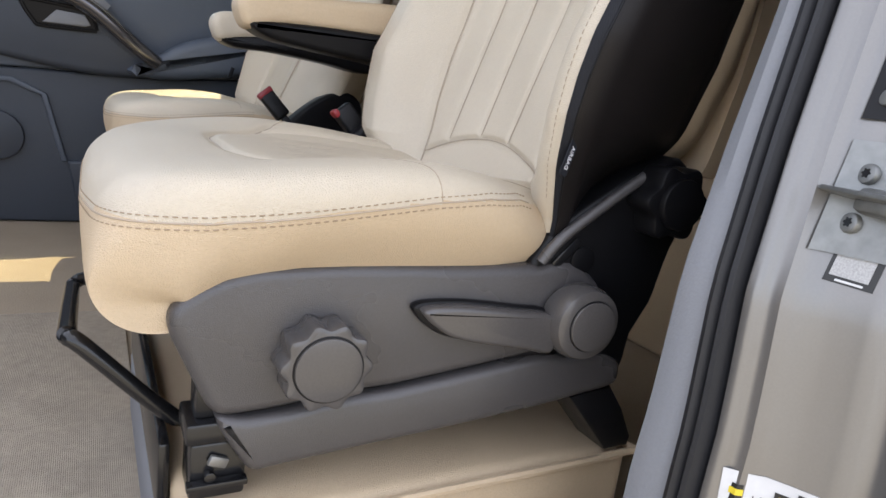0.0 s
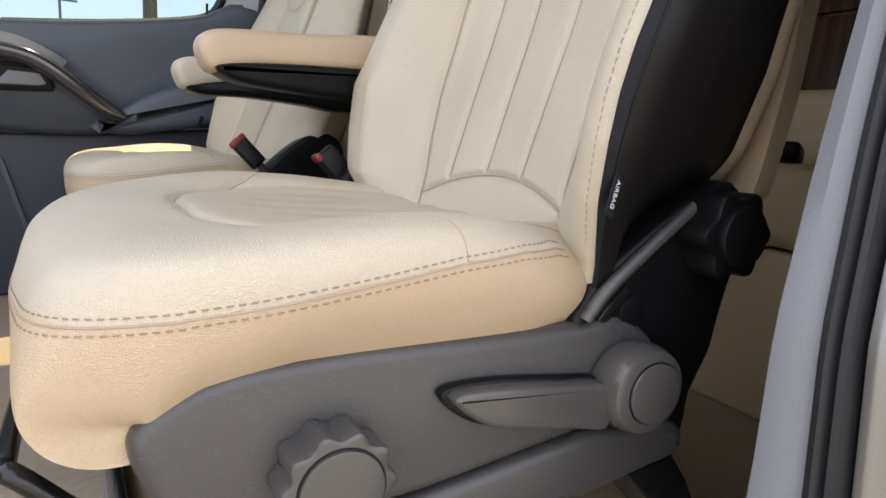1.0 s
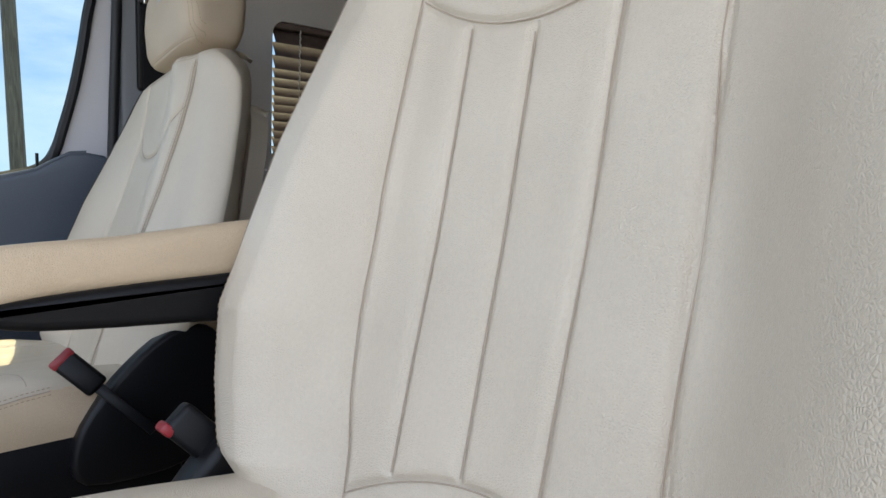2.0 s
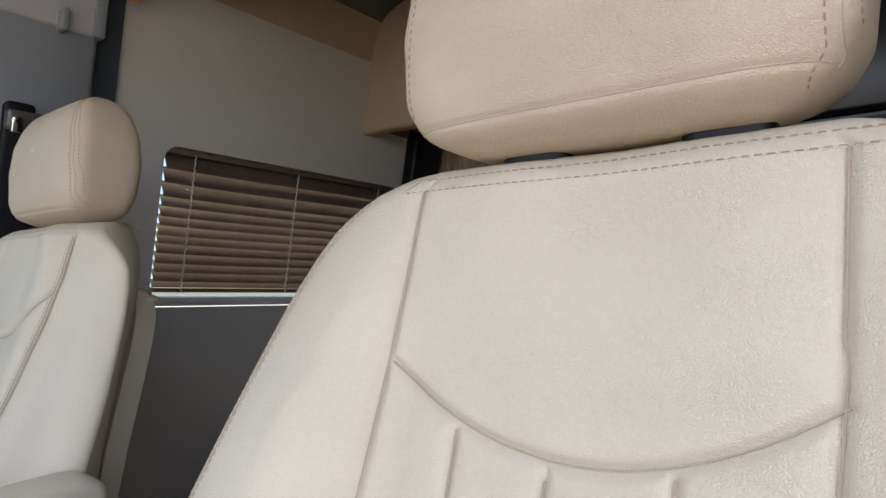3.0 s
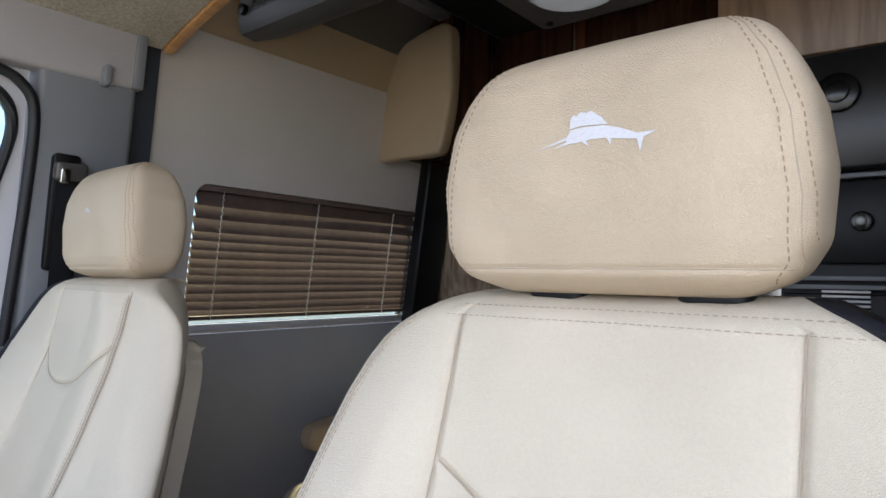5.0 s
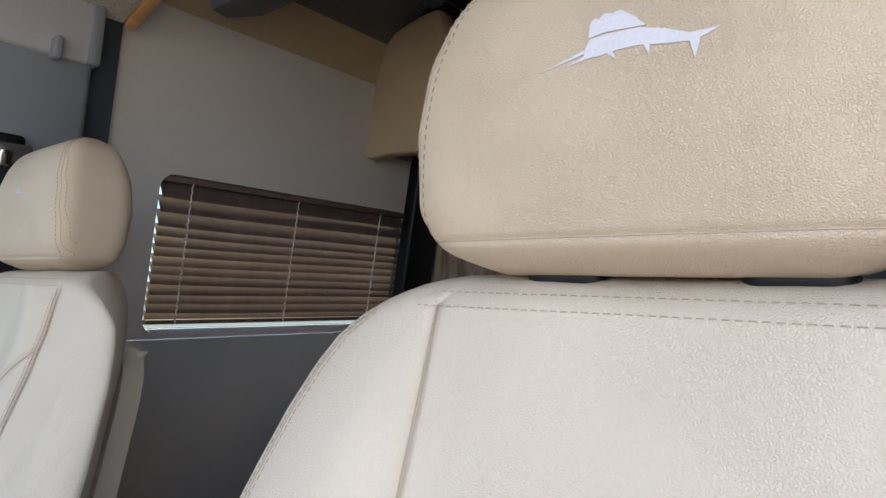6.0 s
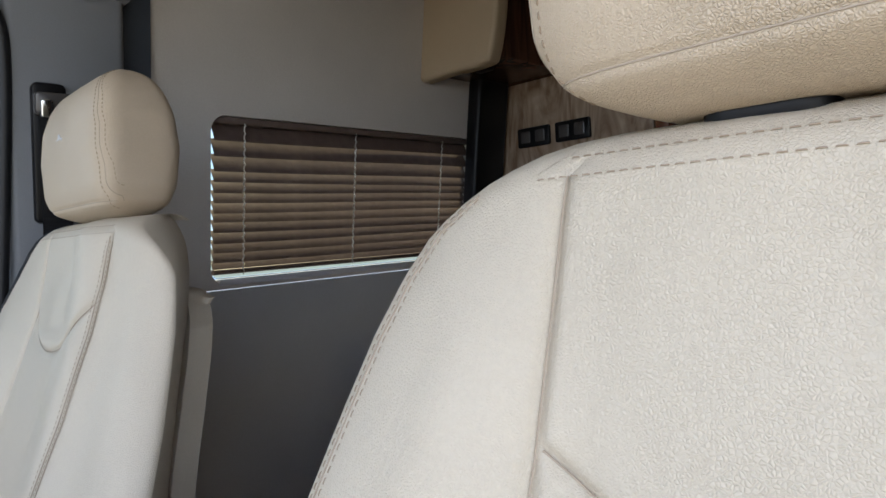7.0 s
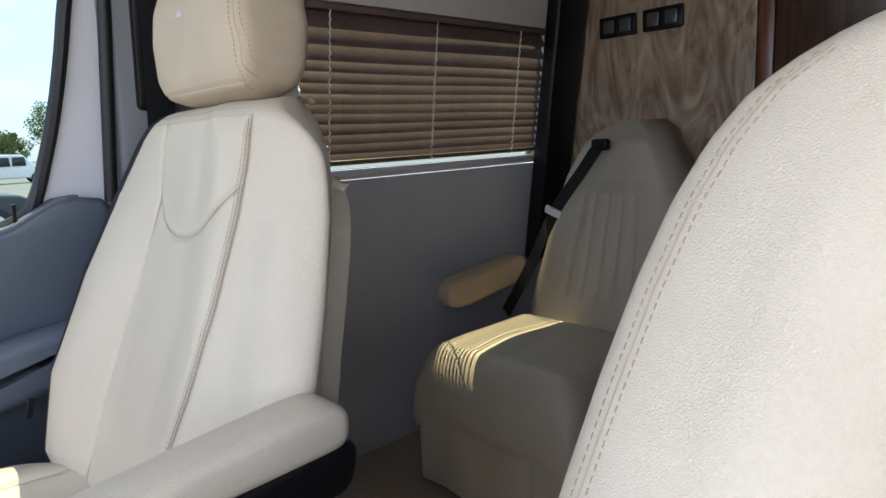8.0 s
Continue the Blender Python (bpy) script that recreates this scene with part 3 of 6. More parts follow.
def headrest_mesh():
    zs = list(np.linspace(1.037, 1.050, 7)) + list(np.linspace(1.0515, 1.0595, 7)) + list(np.linspace(1.063, 1.20, 42)) + list(np.linspace(1.204, 1.2312, 14))
    n, verts, faces = 128, [], []
    for z in zs:
        w, f, b = eased(z, HR_W), eased(z, HR_F), eased(z, HR_B)
        c, d = (f + b) / 2, (b - f) / 2
        for k in range(n):
            a = 2 * math.pi * k / n
            ca, sa = math.cos(a), math.sin(a)
            e = 0.37
            x = c - d * math.copysign(abs(ca) ** e, ca)
            y = w * math.copysign(abs(sa) ** e, sa)
            x += 0.0022 * math.exp(-(((z - 1.0555) / 0.0024) ** 2)) * smoothstep(0.1, 0.6, ca)
            x += 0.0015 * noise.noise(Vector((y * 14, z * 14, 5.5)))
            verts.append(Vector((x, y + HR_SHIFT, z)))
    for j in range(len(zs) - 1):
        for k in range(n):
            faces.append((j * n + k, j * n + (k + 1) % n, (j + 1) * n + (k + 1) % n, (j + 1) * n + k))
    faces.append(tuple(range(n)))
    faces.append(tuple(range((len(zs) - 1) * n, len(zs) * n))[::-1])
    return verts, faces


def thread(lists, m, material=None, r=0.00036):
    material = material or THREAD
    verts, faces = [], []
    for line, normal in lists:
        v, f = stitches(line, [normal] * len(line) if not isinstance(normal, list) else normal, r=r)
        base = len(verts)
        verts += v
        faces += [tuple(i + base for i in q) for q in f]
    me = mesh_of("stitching", verts, faces, material)
    me.transform(m)
    if m.determinant() < 0:
        me.flip_normals()
    return me


def seat(name, label, dx, py, mirror, recline=0.0, shift=0.0, inner_seam=0.93, reach=0.0, plain=False, emblem_scale=1.0, emblem_at=(0.0, 1.15)):
    """A captain's seat in cream leather. Its outer flank lies at -y before the mirror."""
    m = Matrix.Translation((dx, py, 0)) @ Matrix.Diagonal((1, mirror, 1, 1))
    tip = Matrix(((1, 0, recline, -recline * 1.0 - shift), (0, 1, 0, 0), (0, 0, 1, 0), (0, 0, 0, 1)))
    mb = m @ tip
    top = thing(name, label, "car seat", (dx + 0.12, py, FLOOR), "front seats")
    # backrest
    v, f = PLAIN_FACE if plain else FACE
    back = piece("backrest", mesh_of("backrest", v, f, LEATHER), None, top, "cream leather backrest with stitched channels", m=mb)
    v, f = back_side(-1, EDGE_OUT, 0.955, 0.0, 0.0, plain=plain)
    piece("airbag_strip", mesh_of("airbag_strip", v, f, BLACK_MESH), None, back, "black woven strip along the outer edge", m=mb)
    v, f = back_side(-1, 0.955, 1.0, 0.0, 0.70, 24, plain=plain)
    piece("outer_flank", mesh_of("outer_flank", v, f, BLACK_LEATHER), None, back, "black leather outer flank", m=mb)
    v, f = back_side(-1, 1.0, 1.0, 0.70, 1.0, 8, plain=plain)
    piece("shell_side", mesh_of("shell_side", v, f, LEATHER_SIDE), None, back, "tan leather edge of the rear shell", m=mb)
    piece("seam", tube([back_point(-0.957, z, 0.0, plain) + Vector((-0.0002, 0, 0)) for z in np.linspace(0.49, 1.015, 90)], 0.0009, 6), BLACK, back, m=mb)
    v, f = back_side(1, EDGE, 1.0, 0.0, 1.0, 44, plain=plain)
    piece("inner_flank", mesh_of("inner_flank", v, f, LEATHER), None, back, m=mb)
    v, f = back_rear()
    piece("rear_cover", mesh_of("rear_cover", v, f, LEATHER_SIDE), None, back, m=mb)
    outline = [(-0.202, 0.56), (-0.206, 0.70), (-0.205, 0.82), (-0.198, 0.885), (-0.180, 0.925), (-0.140, 0.944), (0.140, 0.944), (0.182, 0.925), (0.205, 0.885), (0.213, 0.82), (0.214, 0.70), (0.206, 0.56)]
    outline = [(p.x, p.y) for p in smooth_line([(a, b, 0) for a, b in outline], 9)]
    pocket = bmesh.new()
    fr, bk = [], []
    for y, z in outline:
        xb = interp(z, X0) + interp(z, DEPTH)
        fr.append(pocket.verts.new((xb + 0.004, y, z)))
        bk.append(pocket.verts.new((xb + 0.036, y * 0.97, z - 0.006)))
    for k in range(len(fr)):
        j = (k + 1) % len(fr)
        pocket.faces.new((fr[k], fr[j], bk[j], bk[k]))
    pocket.faces.new(fr)
    pocket.faces.new(list(reversed(bk)))
    bmesh.ops.bevel(pocket, geom=[e for e in pocket.edges if e.verts[0] in bk and e.verts[1] in bk], offset=0.014, segments=4, profile=0.5, affect="EDGES")
    piece("map_pocket", pocket, LEATHER if plain else LEATHER_SIDE, back, "tan map pocket shell", m=mb)
    lines = []
    zs = np.linspace(0.53, 1.012, 160)

    def seam_at(z, off=0.0):
        """Across-position of the inner double seam."""
        return (interp(z, FOLD) + off) / half_width(z, 0.0) if plain else inner_seam + off * 4.2

    for sg, offs in ((-1, (0.0,)), (1, (-0.004, 0.004))):
        for off in offs:
            pts = [back_point(seam_at(z, off) if sg > 0 else -(EDGE_OUT - 0.03), z, 0.0, plain) + Vector((-0.0006, 0, 0)) for z in zs]
            lines.append((pts, (-0.85, 0.3 * sg, 0.3)))
    for z, rec in ((1.0165, 0.0), (1.0255, 0.0055)):
        pts = [back_point(s, z, rec, plain) + Vector((-0.0006, 0, 0.0)) for s in np.linspace(-0.85, EDGE, 80)]
        lines.append((pts, (-0.9, 0, 0.4)))
    for line in back_seams(plain):
        pts = []
        for y, z in line[::4]:
            p = back_point(y / interp(z, HW), z, 0.0, plain)
            pts.append(p + Vector((0.0040, 0, 0)))
        piece("seam", tube(pts, 0.0006, 5), SEAM, back, m=mb)
    piece("seam", tube([back_point(seam_at(z), z, 0.0, plain) + Vector((-0.0001, 0, 0)) for z in zs], 0.0007, 5), SEAM, back, m=mb)
    piece("stitching", thread(lines, mb), None, back, "beige double stitching")["kind"] = "stuff"
    # cushion
    v, f, line = CUSHION
    level = ((-0.05, 0.4985), (0.0, 0.505), (0.05, 0.513), (0.12, 0.524), (0.17, 0.528), (0.21, 0.526), (0.235, 0.520))

    def on_border(face):
        c = sum((v[i] for i in face), Vector()) / len(face)
        limit = 0.4945 if c.x < -0.03 and abs(c.y) < 0.15 else interp(c.x, level)
        return c.z < limit and (c.x < 0.0 or abs(c.y) > 0.19)

    cush = piece("cushion", mesh_of("cushion", v, [q for q in f if not on_border(q)], LEATHER), None, top, "cream leather cushion, softly creased", m=m)
    piece("cushion_border", mesh_of("cushion_border", v, [q for q in f if on_border(q)], LEATHER_SIDE), None, cush, "tan leather border below a double seam", m=m)
    lines = []
    tree = BVHTree.FromPolygons(v, f)
    for row, shift in enumerate((0.0042, 0.0, -0.0042)):
        casts = []
        for sg in (-1, 1):
            run = [((x, sg * 0.17, interp(x, level) + shift), (0, sg, 0)) for x in np.linspace(0.225 if sg < 0 else 0.150, -0.03, 80)]
            for k in range(1, 30):
                a = radians(90 * k / 30)
                run.append(((-0.03, sg * 0.15, 0.5005 - 0.006 * k / 30 + shift), (-math.sin(a), sg * math.cos(a), 0)))
            run += [((0.0, sg * y, 0.4945 - 0.006 * (1 - y / 0.15) + shift), (-1, 0, 0)) for y in np.linspace(0.15, 0.0, 30)]
            casts += run if sg < 0 else list(reversed(run))[1:]
        path, nrm = [], []
        for start, way in casts:
            hit, qn = tree.ray_cast(Vector(start), Vector(way))[:2]
            if hit is not None:
                qn = qn if qn.dot(Vector(way)) > 0 else -qn
                path.append(hit + qn * 0.0003)
                nrm.append(tuple(qn))
        if row == 1:
            piece("seam", tube(path, 0.0007, 5), SEAM, cush, m=m)
        else:
            lines.append((path, nrm))
    for curve in CUSHION_SEAMS:
        pts = []
        for x, y in curve:
            hw = cushion_half(y, x)
            zc = interp(x, [(a, b) for a, b in line if b > 0.515 and a > -0.06])
            p = cushion_point(y / hw, x, zc, 0)
            q = tree.find_nearest(Vector((p.x, p.y, p.z - 0.004)))[0]
            pts.append(q + Vector((0, 0, 0.0001)))
        piece("seam", tube(pts, 0.0006, 5), SEAM, cush, m=m)
    piece("stitching", thread(lines, m, THREAD_BROWN, 0.00055), None, cush, "beige double stitching")["kind"] = "stuff"
    # headrest
    v, f = headrest_mesh()
    head_tree = BVHTree.FromPolygons(v, f)
    head = piece("headrest", mesh_of("headrest", v, f, LEATHER_HEAD), None, top, "padded tan leather headrest", m=m)
    lines = []
    for sg in (-1, 1):
        for row in range(3):
            pts, out = [], []
            for z in np.linspace(1.047, 1.2285, 90):
                y = interp(z, ((1.047, 0.114), (1.06, 0.124), (1.10, 0.1255), (1.15, 0.120), (1.19, 0.107), (1.215, 0.093), (1.229, 0.079))) + 0.0062 * row * (1 - 0.5 * smoothstep(1.17, 1.23, z))
                hit, qn = head_tree.ray_cast(Vector((0.44, sg * y + HR_SHIFT, z)), Vector((-1, 0, 0)))[:2]
                if hit is not None:
                    qn = qn if qn.x < 0 else -qn
                    pts.append(hit + qn * 0.0002)
                    out.append(tuple(qn))
            if row == 1:
                piece("seam", tube([p + Vector((0.0003, 0, 0)) for p in pts], 0.0005, 5), SEAM, head, m=m)
            else:
                lines.append((pts, out))
    low_seam = [head_tree.ray_cast(Vector((0.44, y, 1.0555)), Vector((-1, 0, 0)))[0] for y in np.linspace(-0.13, 0.13, 80)]
    piece("seam", tube([p for p in low_seam if p is not None], 0.0005, 5), SEAM, head, m=m)
    piece("stitching", thread(lines, m, THREAD_BROWN, 0.0005), None, head, "beige double stitching")["kind"] = "stuff"
    # embroidered emblem: a fish with a raised sail, in flat satin stitch that follows the leather
    shapes = (
        [(0.0197, 1.1495), (0.0173, 1.1540), (0.0086, 1.1551), (-0.0082, 1.1545), (-0.0210, 1.1509), (-0.0326, 1.1459), (-0.0465, 1.1461), (-0.0371, 1.1426), (-0.0353, 1.1329), (-0.0326, 1.1420), (-0.0210, 1.1434), (-0.0082, 1.1455), (0.0017, 1.1455), (0.0120, 1.1442), (0.0197, 1.1447)],
        [(0.0457, 1.1418), (0.0195, 1.1494), (0.0195, 1.1472)],
        [(0.0304, 1.1422), (0.0172, 1.1466), (0.0150, 1.1446)],
        [(0.0180, 1.1550), (0.0173, 1.1632), (0.0152, 1.1652), (0.0130, 1.1640), (0.0103, 1.1668), (0.0060, 1.1654), (0.0018, 1.1666), (-0.0020, 1.1636), (-0.0065, 1.1606), (-0.0085, 1.1580), (-0.0118, 1.1550), (0.0018, 1.1559), (0.0103, 1.1563)],
        [(0.0078, 1.1449), (0.0022, 1.1408), (0.0044, 1.1450)],
        [(-0.0108, 1.1456), (-0.0140, 1.1400), (-0.0142, 1.1446)],
    )
    emblem = bmesh.new()
    for shape in shapes:
        if emblem_scale != 1.0:
            shape = [(emblem_at[0] + y * emblem_scale, emblem_at[1] + (z - 1.15) * emblem_scale) for y, z in shape]
        rows2 = []
        for lift in (0.0007, -0.0010):
            ring = []
            for y, z in shape:
                hit = head_tree.ray_cast(Vector((0.30, y, z)), Vector((1, 0, 0)))[0]
                ring.append(emblem.verts.new((hit.x - lift, y, z)))
            rows2.append(ring)
        emblem.faces.new(rows2[0])
        emblem.faces.new(list(reversed(rows2[1])))
        for k in range(len(shape)):
            j = (k + 1) % len(shape)
            emblem.faces.new((rows2[0][k], rows2[0][j], rows2[1][j], rows2[1][k]))
    piece("emblem", emblem, WHITE_THREAD, head, "white embroidered emblem", smooth=False, m=Matrix.Translation((dx, py, 0)))
    for y in (-0.066, 0.056):
        post = piece("headrest_post", tube([(0.452, y, 1.02), (0.452, y, 1.06)], 0.006, 12), STEEL, head, m=m)
        piece("post_collar", prism(round_rect(0.030, 0.050, 0.012, 5, (0.446, y)), 1.030, 1.0435, "z", 0.003), BLACK, head, "dark plastic post collar", m=m)
    # armrest on the inner side
    arm_pts = [(0.085, 0.662), (0.070, 0.680), (0.068, 0.698), (0.080, 0.711), (0.12, 0.717), (0.20, 0.721), (0.30, 0.731), (0.35, 0.731), (0.37, 0.714), (0.36, 0.684), (0.30, 0.680), (0.20, 0.676), (0.13, 0.672)]
    arm_pts = [(a - reach * (a < 0.15), b - 0.4 * reach * (a < 0.15)) for a, b in arm_pts]
    arm = piece("armrest", prism([(p.x, p.y) for p in smooth_line([(a, b, 0) for a, b in arm_pts], 4, True)], 0.288, 0.352, "y", 0.014, 4), LEATHER if plain else LEATHER_SIDE, top, "cream padded armrest with a black underside", m=m)
    under = [(0.088, 0.671), (0.105, 0.655), (0.16, 0.648), (0.26, 0.642), (0.33, 0.634), (0.365, 0.642), (0.375, 0.680), (0.35, 0.690), (0.28, 0.684), (0.18, 0.680)]
    under = [(a - reach * (a < 0.15), b - 0.4 * reach * (a < 0.15)) for a, b in under]
    piece("armrest_underside", prism([(p.x, p.y) for p in smooth_line([(a, b, 0) for a, b in under], 4, True)], 0.284, 0.350, "y", 0.008, 3), BLACK, arm, "black plastic underside", m=m)
    # outer plastic valance, on a plane that leans outwards to the rear
    def side(name, outline, d0, d1, bevel, seg, material, parent, text="", soft=0):
        if soft:
            outline = [(p.x, p.y) for p in smooth_line([(a, b, 0) for a, b in outline], soft, True)]
        return piece(name, on_side(prism(outline, d0, d1, "y", bevel, seg)), material, parent, text, m=m)

    def dial(name, r, d0, d1, at, n, bevel, material, parent, text="", lobes=0, depth=0.0):
        return piece(name, on_side(disc(r, d0, d1, at, n, bevel, "y", lobes, depth)), material, parent, text, m=m)

    skin = [(-0.024, 0.352), (-0.038, 0.376), (-0.049, 0.399), (-0.056, 0.415), (-0.058, 0.427), (-0.055, 0.436), (-0.047, 0.444), (-0.036, 0.452), (-0.022, 0.4585), (-0.003, 0.464), (0.017, 0.466), (0.067, 0.469), (0.152, 0.469), (0.205, 0.470), (0.236, 0.471), (0.272, 0.474), (0.304, 0.455), (0.318, 0.425), (0.310, 0.398), (0.280, 0.3868), (0.255, 0.3885), (0.193, 0.3785), (0.116, 0.3655), (0.069, 0.3615), (0.033, 0.3545), (0.0, 0.3505)]
    shell = side("valance", skin, -0.001, 0.034, 0.010, 4, PLASTIC, top, "grained charcoal plastic side valance", 3)
    rec = [(0.229, 0.462), (0.240, 0.487), (0.257, 0.508), (0.307, 0.544), (0.350, 0.569), (0.376, 0.575), (0.392, 0.560), (0.398, 0.538), (0.396, 0.515), (0.386, 0.488), (0.379, 0.456), (0.374, 0.433), (0.358, 0.402), (0.356, 0.378), (0.348, 0.356), (0.325, 0.352), (0.29, 0.392), (0.25, 0.42)]
    cover = side("recliner_cover", rec, 0.004, 0.034, 0.006, 3, BLACK, shell, "black plastic recliner cover", 2)
    ridge = [(0.236, 0.0, 0.474), (0.246, -0.002, 0.490), (0.263, -0.002, 0.506), (0.307, 0.0, 0.538), (0.345, 0.004, 0.562)]
    piece("cover_ridge", on_side(tube(smooth_line(ridge, 6), 0.0050, 10)), PLASTIC, cover, "charcoal ridge along the cover's edge", m=m)
    low = [(-0.023, 0.3490), (0.0, 0.3475), (0.033, 0.3513), (0.069, 0.3583), (0.116, 0.3623), (0.193, 0.3753), (0.255, 0.3853), (0.282, 0.3835), (0.318, 0.386), (0.345, 0.376), (0.349, 0.358), (0.340, 0.349), (0.308, 0.343), (0.259, 0.334), (0.173, 0.322), (0.097, 0.313), (0.028, 0.304), (0.006, 0.302), (-0.006, 0.316)]
    side("skirt", low, -0.002, 0.036, 0.008, 3, PLASTIC, shell, "", 3)
    knob = dial("height_knob", 0.0350, -0.030, 0.0, (0.047, 0.398), 160, 0.0035, PLASTIC_SMOOTH, shell, "lobed charcoal adjuster knob", 10, 0.0046)
    dial("knob_rim", 0.0262, -0.0312, -0.0295, (0.047, 0.398), 48, 0.0006, BLACK, knob, "dark groove round the cap")
    dial("knob_cap", 0.0250, -0.0330, -0.030, (0.047, 0.398), 48, 0.0012, PLASTIC_SMOOTH, knob)
    lev = [(0.118, 0.438), (0.130, 0.4425), (0.165, 0.4425), (0.214, 0.4375), (0.246, 0.433), (0.252, 0.416), (0.250, 0.393), (0.221, 0.399), (0.181, 0.405), (0.149, 0.412), (0.132, 0.421), (0.122, 0.430)]
    lever = side("recliner_lever", lev, -0.010, 0.0, 0.003, 2, BLACK, shell, "charcoal recliner lever", 4)
    grip = [(0.1225, 0.4365), (0.132, 0.4405), (0.165, 0.4405), (0.214, 0.4355), (0.244, 0.4315), (0.250, 0.415), (0.247, 0.397), (0.221, 0.4015), (0.181, 0.4075), (0.151, 0.4145), (0.135, 0.4235), (0.127, 0.430)]
    side("lever_grip", grip, -0.021, -0.005, 0.0042, 4, PLASTIC_SMOOTH, lever, "rounded charcoal grip", 3)
    dial("lever_hub", 0.0335, -0.032, 0.0, (0.274, 0.4255), 48, 0.009, PLASTIC_SMOOTH, lever)
    dial("hub_rim", 0.0236, -0.0328, -0.0315, (0.2755, 0.4255), 48, 0.0005, BLACK, lever)
    dial("hub_cap", 0.0226, -0.0345, -0.0315, (0.2755, 0.4255), 44, 0.0012, PLASTIC_SMOOTH, lever)
    lumbar = dial("lumbar_knob", 0.0360, -0.024, 0.006, (0.354, 0.536), 84, 0.004, BLACK, shell, "black lobed lumbar knob", 6, 0.0075)
    dial("lumbar_cap", 0.0235, -0.030, -0.020, (0.354, 0.536), 40, 0.003, BLACK, lumbar)
    slot = box((0.034, 0.004, 0.009), (0, 0, 0), 0.0015, 2, (0, -47, 0))
    bmesh.ops.translate(slot, vec=(0.2640, 0.0035, 0.4820), verts=slot.verts)
    piece("belt_slot", on_side(slot), BLACK_METAL, shell, m=m)
    dial("slot_boss", 0.0125, 0.0015, 0.008, (0.282, 0.476), 28, 0.001, BLACK, shell)
    # inner recliner cover
    cover = [(0.18, 0.40), (0.17, 0.46), (0.22, 0.53), (0.29, 0.585), (0.345, 0.59), (0.37, 0.55), (0.35, 0.46), (0.31, 0.40)]
    piece("inner_cover", prism([(p.x, p.y) for p in smooth_line([(a, b, 0) for a, b in cover], 4, True)], 0.236, 0.276, "y", 0.008, 3), BLACK, top, "black plastic inner recliner cover", m=m)
    piece("inner_rail_cover", prism([(-0.098, 0.36), (-0.102, 0.41), (-0.075, 0.444), (-0.03, 0.468), (0.30, 0.468), (0.31, 0.36)], 0.226, 0.252, "y", 0.006, 3), BLACK, top, m=m)
    # frame, slide rails and release bar
    piece("seat_pan", span((-0.02, -0.160, 0.39), (0.30, 0.225, 0.44), 0.006), BLACK_METAL, top, m=m)
    for y in (-0.160, 0.205):
        r = piece("slide_rail", span((-0.042, y - 0.022, 0.322), (0.34, y + 0.022, 0.340), 0.003), BLACK_METAL, top, "black steel slide rail", m=m)
        piece("upper_rail", span((-0.035, y - 0.014, 0.340), (0.34, y + 0.014, 0.392), 0.003), BLACK_METAL, r, m=m)
        if y < 0:
            piece("rail_clip", box((0.016, 0.005, 0.009), (-0.018, y - 0.0235, 0.308), 0.002, 2, (0, 25, 10)), DULL_ZINC, r, "dull zinc spring clip", m=m)
            piece("rail_bracket", span((-0.038, y - 0.020, 0.274), (0.004, y + 0.020, 0.322), 0.003), BLACK_METAL, r, m=m)
            piece("rail_lip", span((-0.041, y - 0.030, 0.288), (0.004, y - 0.0205, 0.293), 0.001), BLACK_METAL, r, m=m)
        piece("rail_bolt", disc(0.0045, y - 0.028, y - 0.018, (-0.024, 0.297), 12, 0.001), BLACK_METAL, r, "black bolt head", m=m)
    bar = smooth_line([(0.021, -0.101, 0.303), (-0.030, -0.101, 0.303), (-0.050, -0.101, 0.314), (-0.108, -0.099, 0.374), (-0.119, -0.090, 0.380), (-0.120, -0.074, 0.381), (-0.120, 0.108, 0.356), (-0.118, 0.122, 0.357), (-0.105, 0.128, 0.361), (-0.039, 0.128, 0.363), (0.021, 0.128, 0.363)], 6)
    piece("release_bar", tube(bar, 0.0072, 14, None, (0.6, 0.5, 0.62)), BLACK_METAL, top, "glossy black slide release bar", m=m)
    foot = piece("rear_foot", prism([(0.296, 0.340), (0.350, 0.345), (0.372, 0.318), (0.392, 0.284), (0.390, 0.273), (0.358, 0.273)], -0.216, -0.168, "y", 0.004), BLACK_METAL, top, "black steel mounting foot", m=m)
    piece("foot_bolt", disc(0.0085, 0.274, 0.292, (0.382, -0.200), 6, 0.001, "z"), STEEL, foot, "zinc hex bolt", m=m)
    return top


FACE, PLAIN_FACE = back_face(), back_face(True)
CUSHION = cushion_mesh()


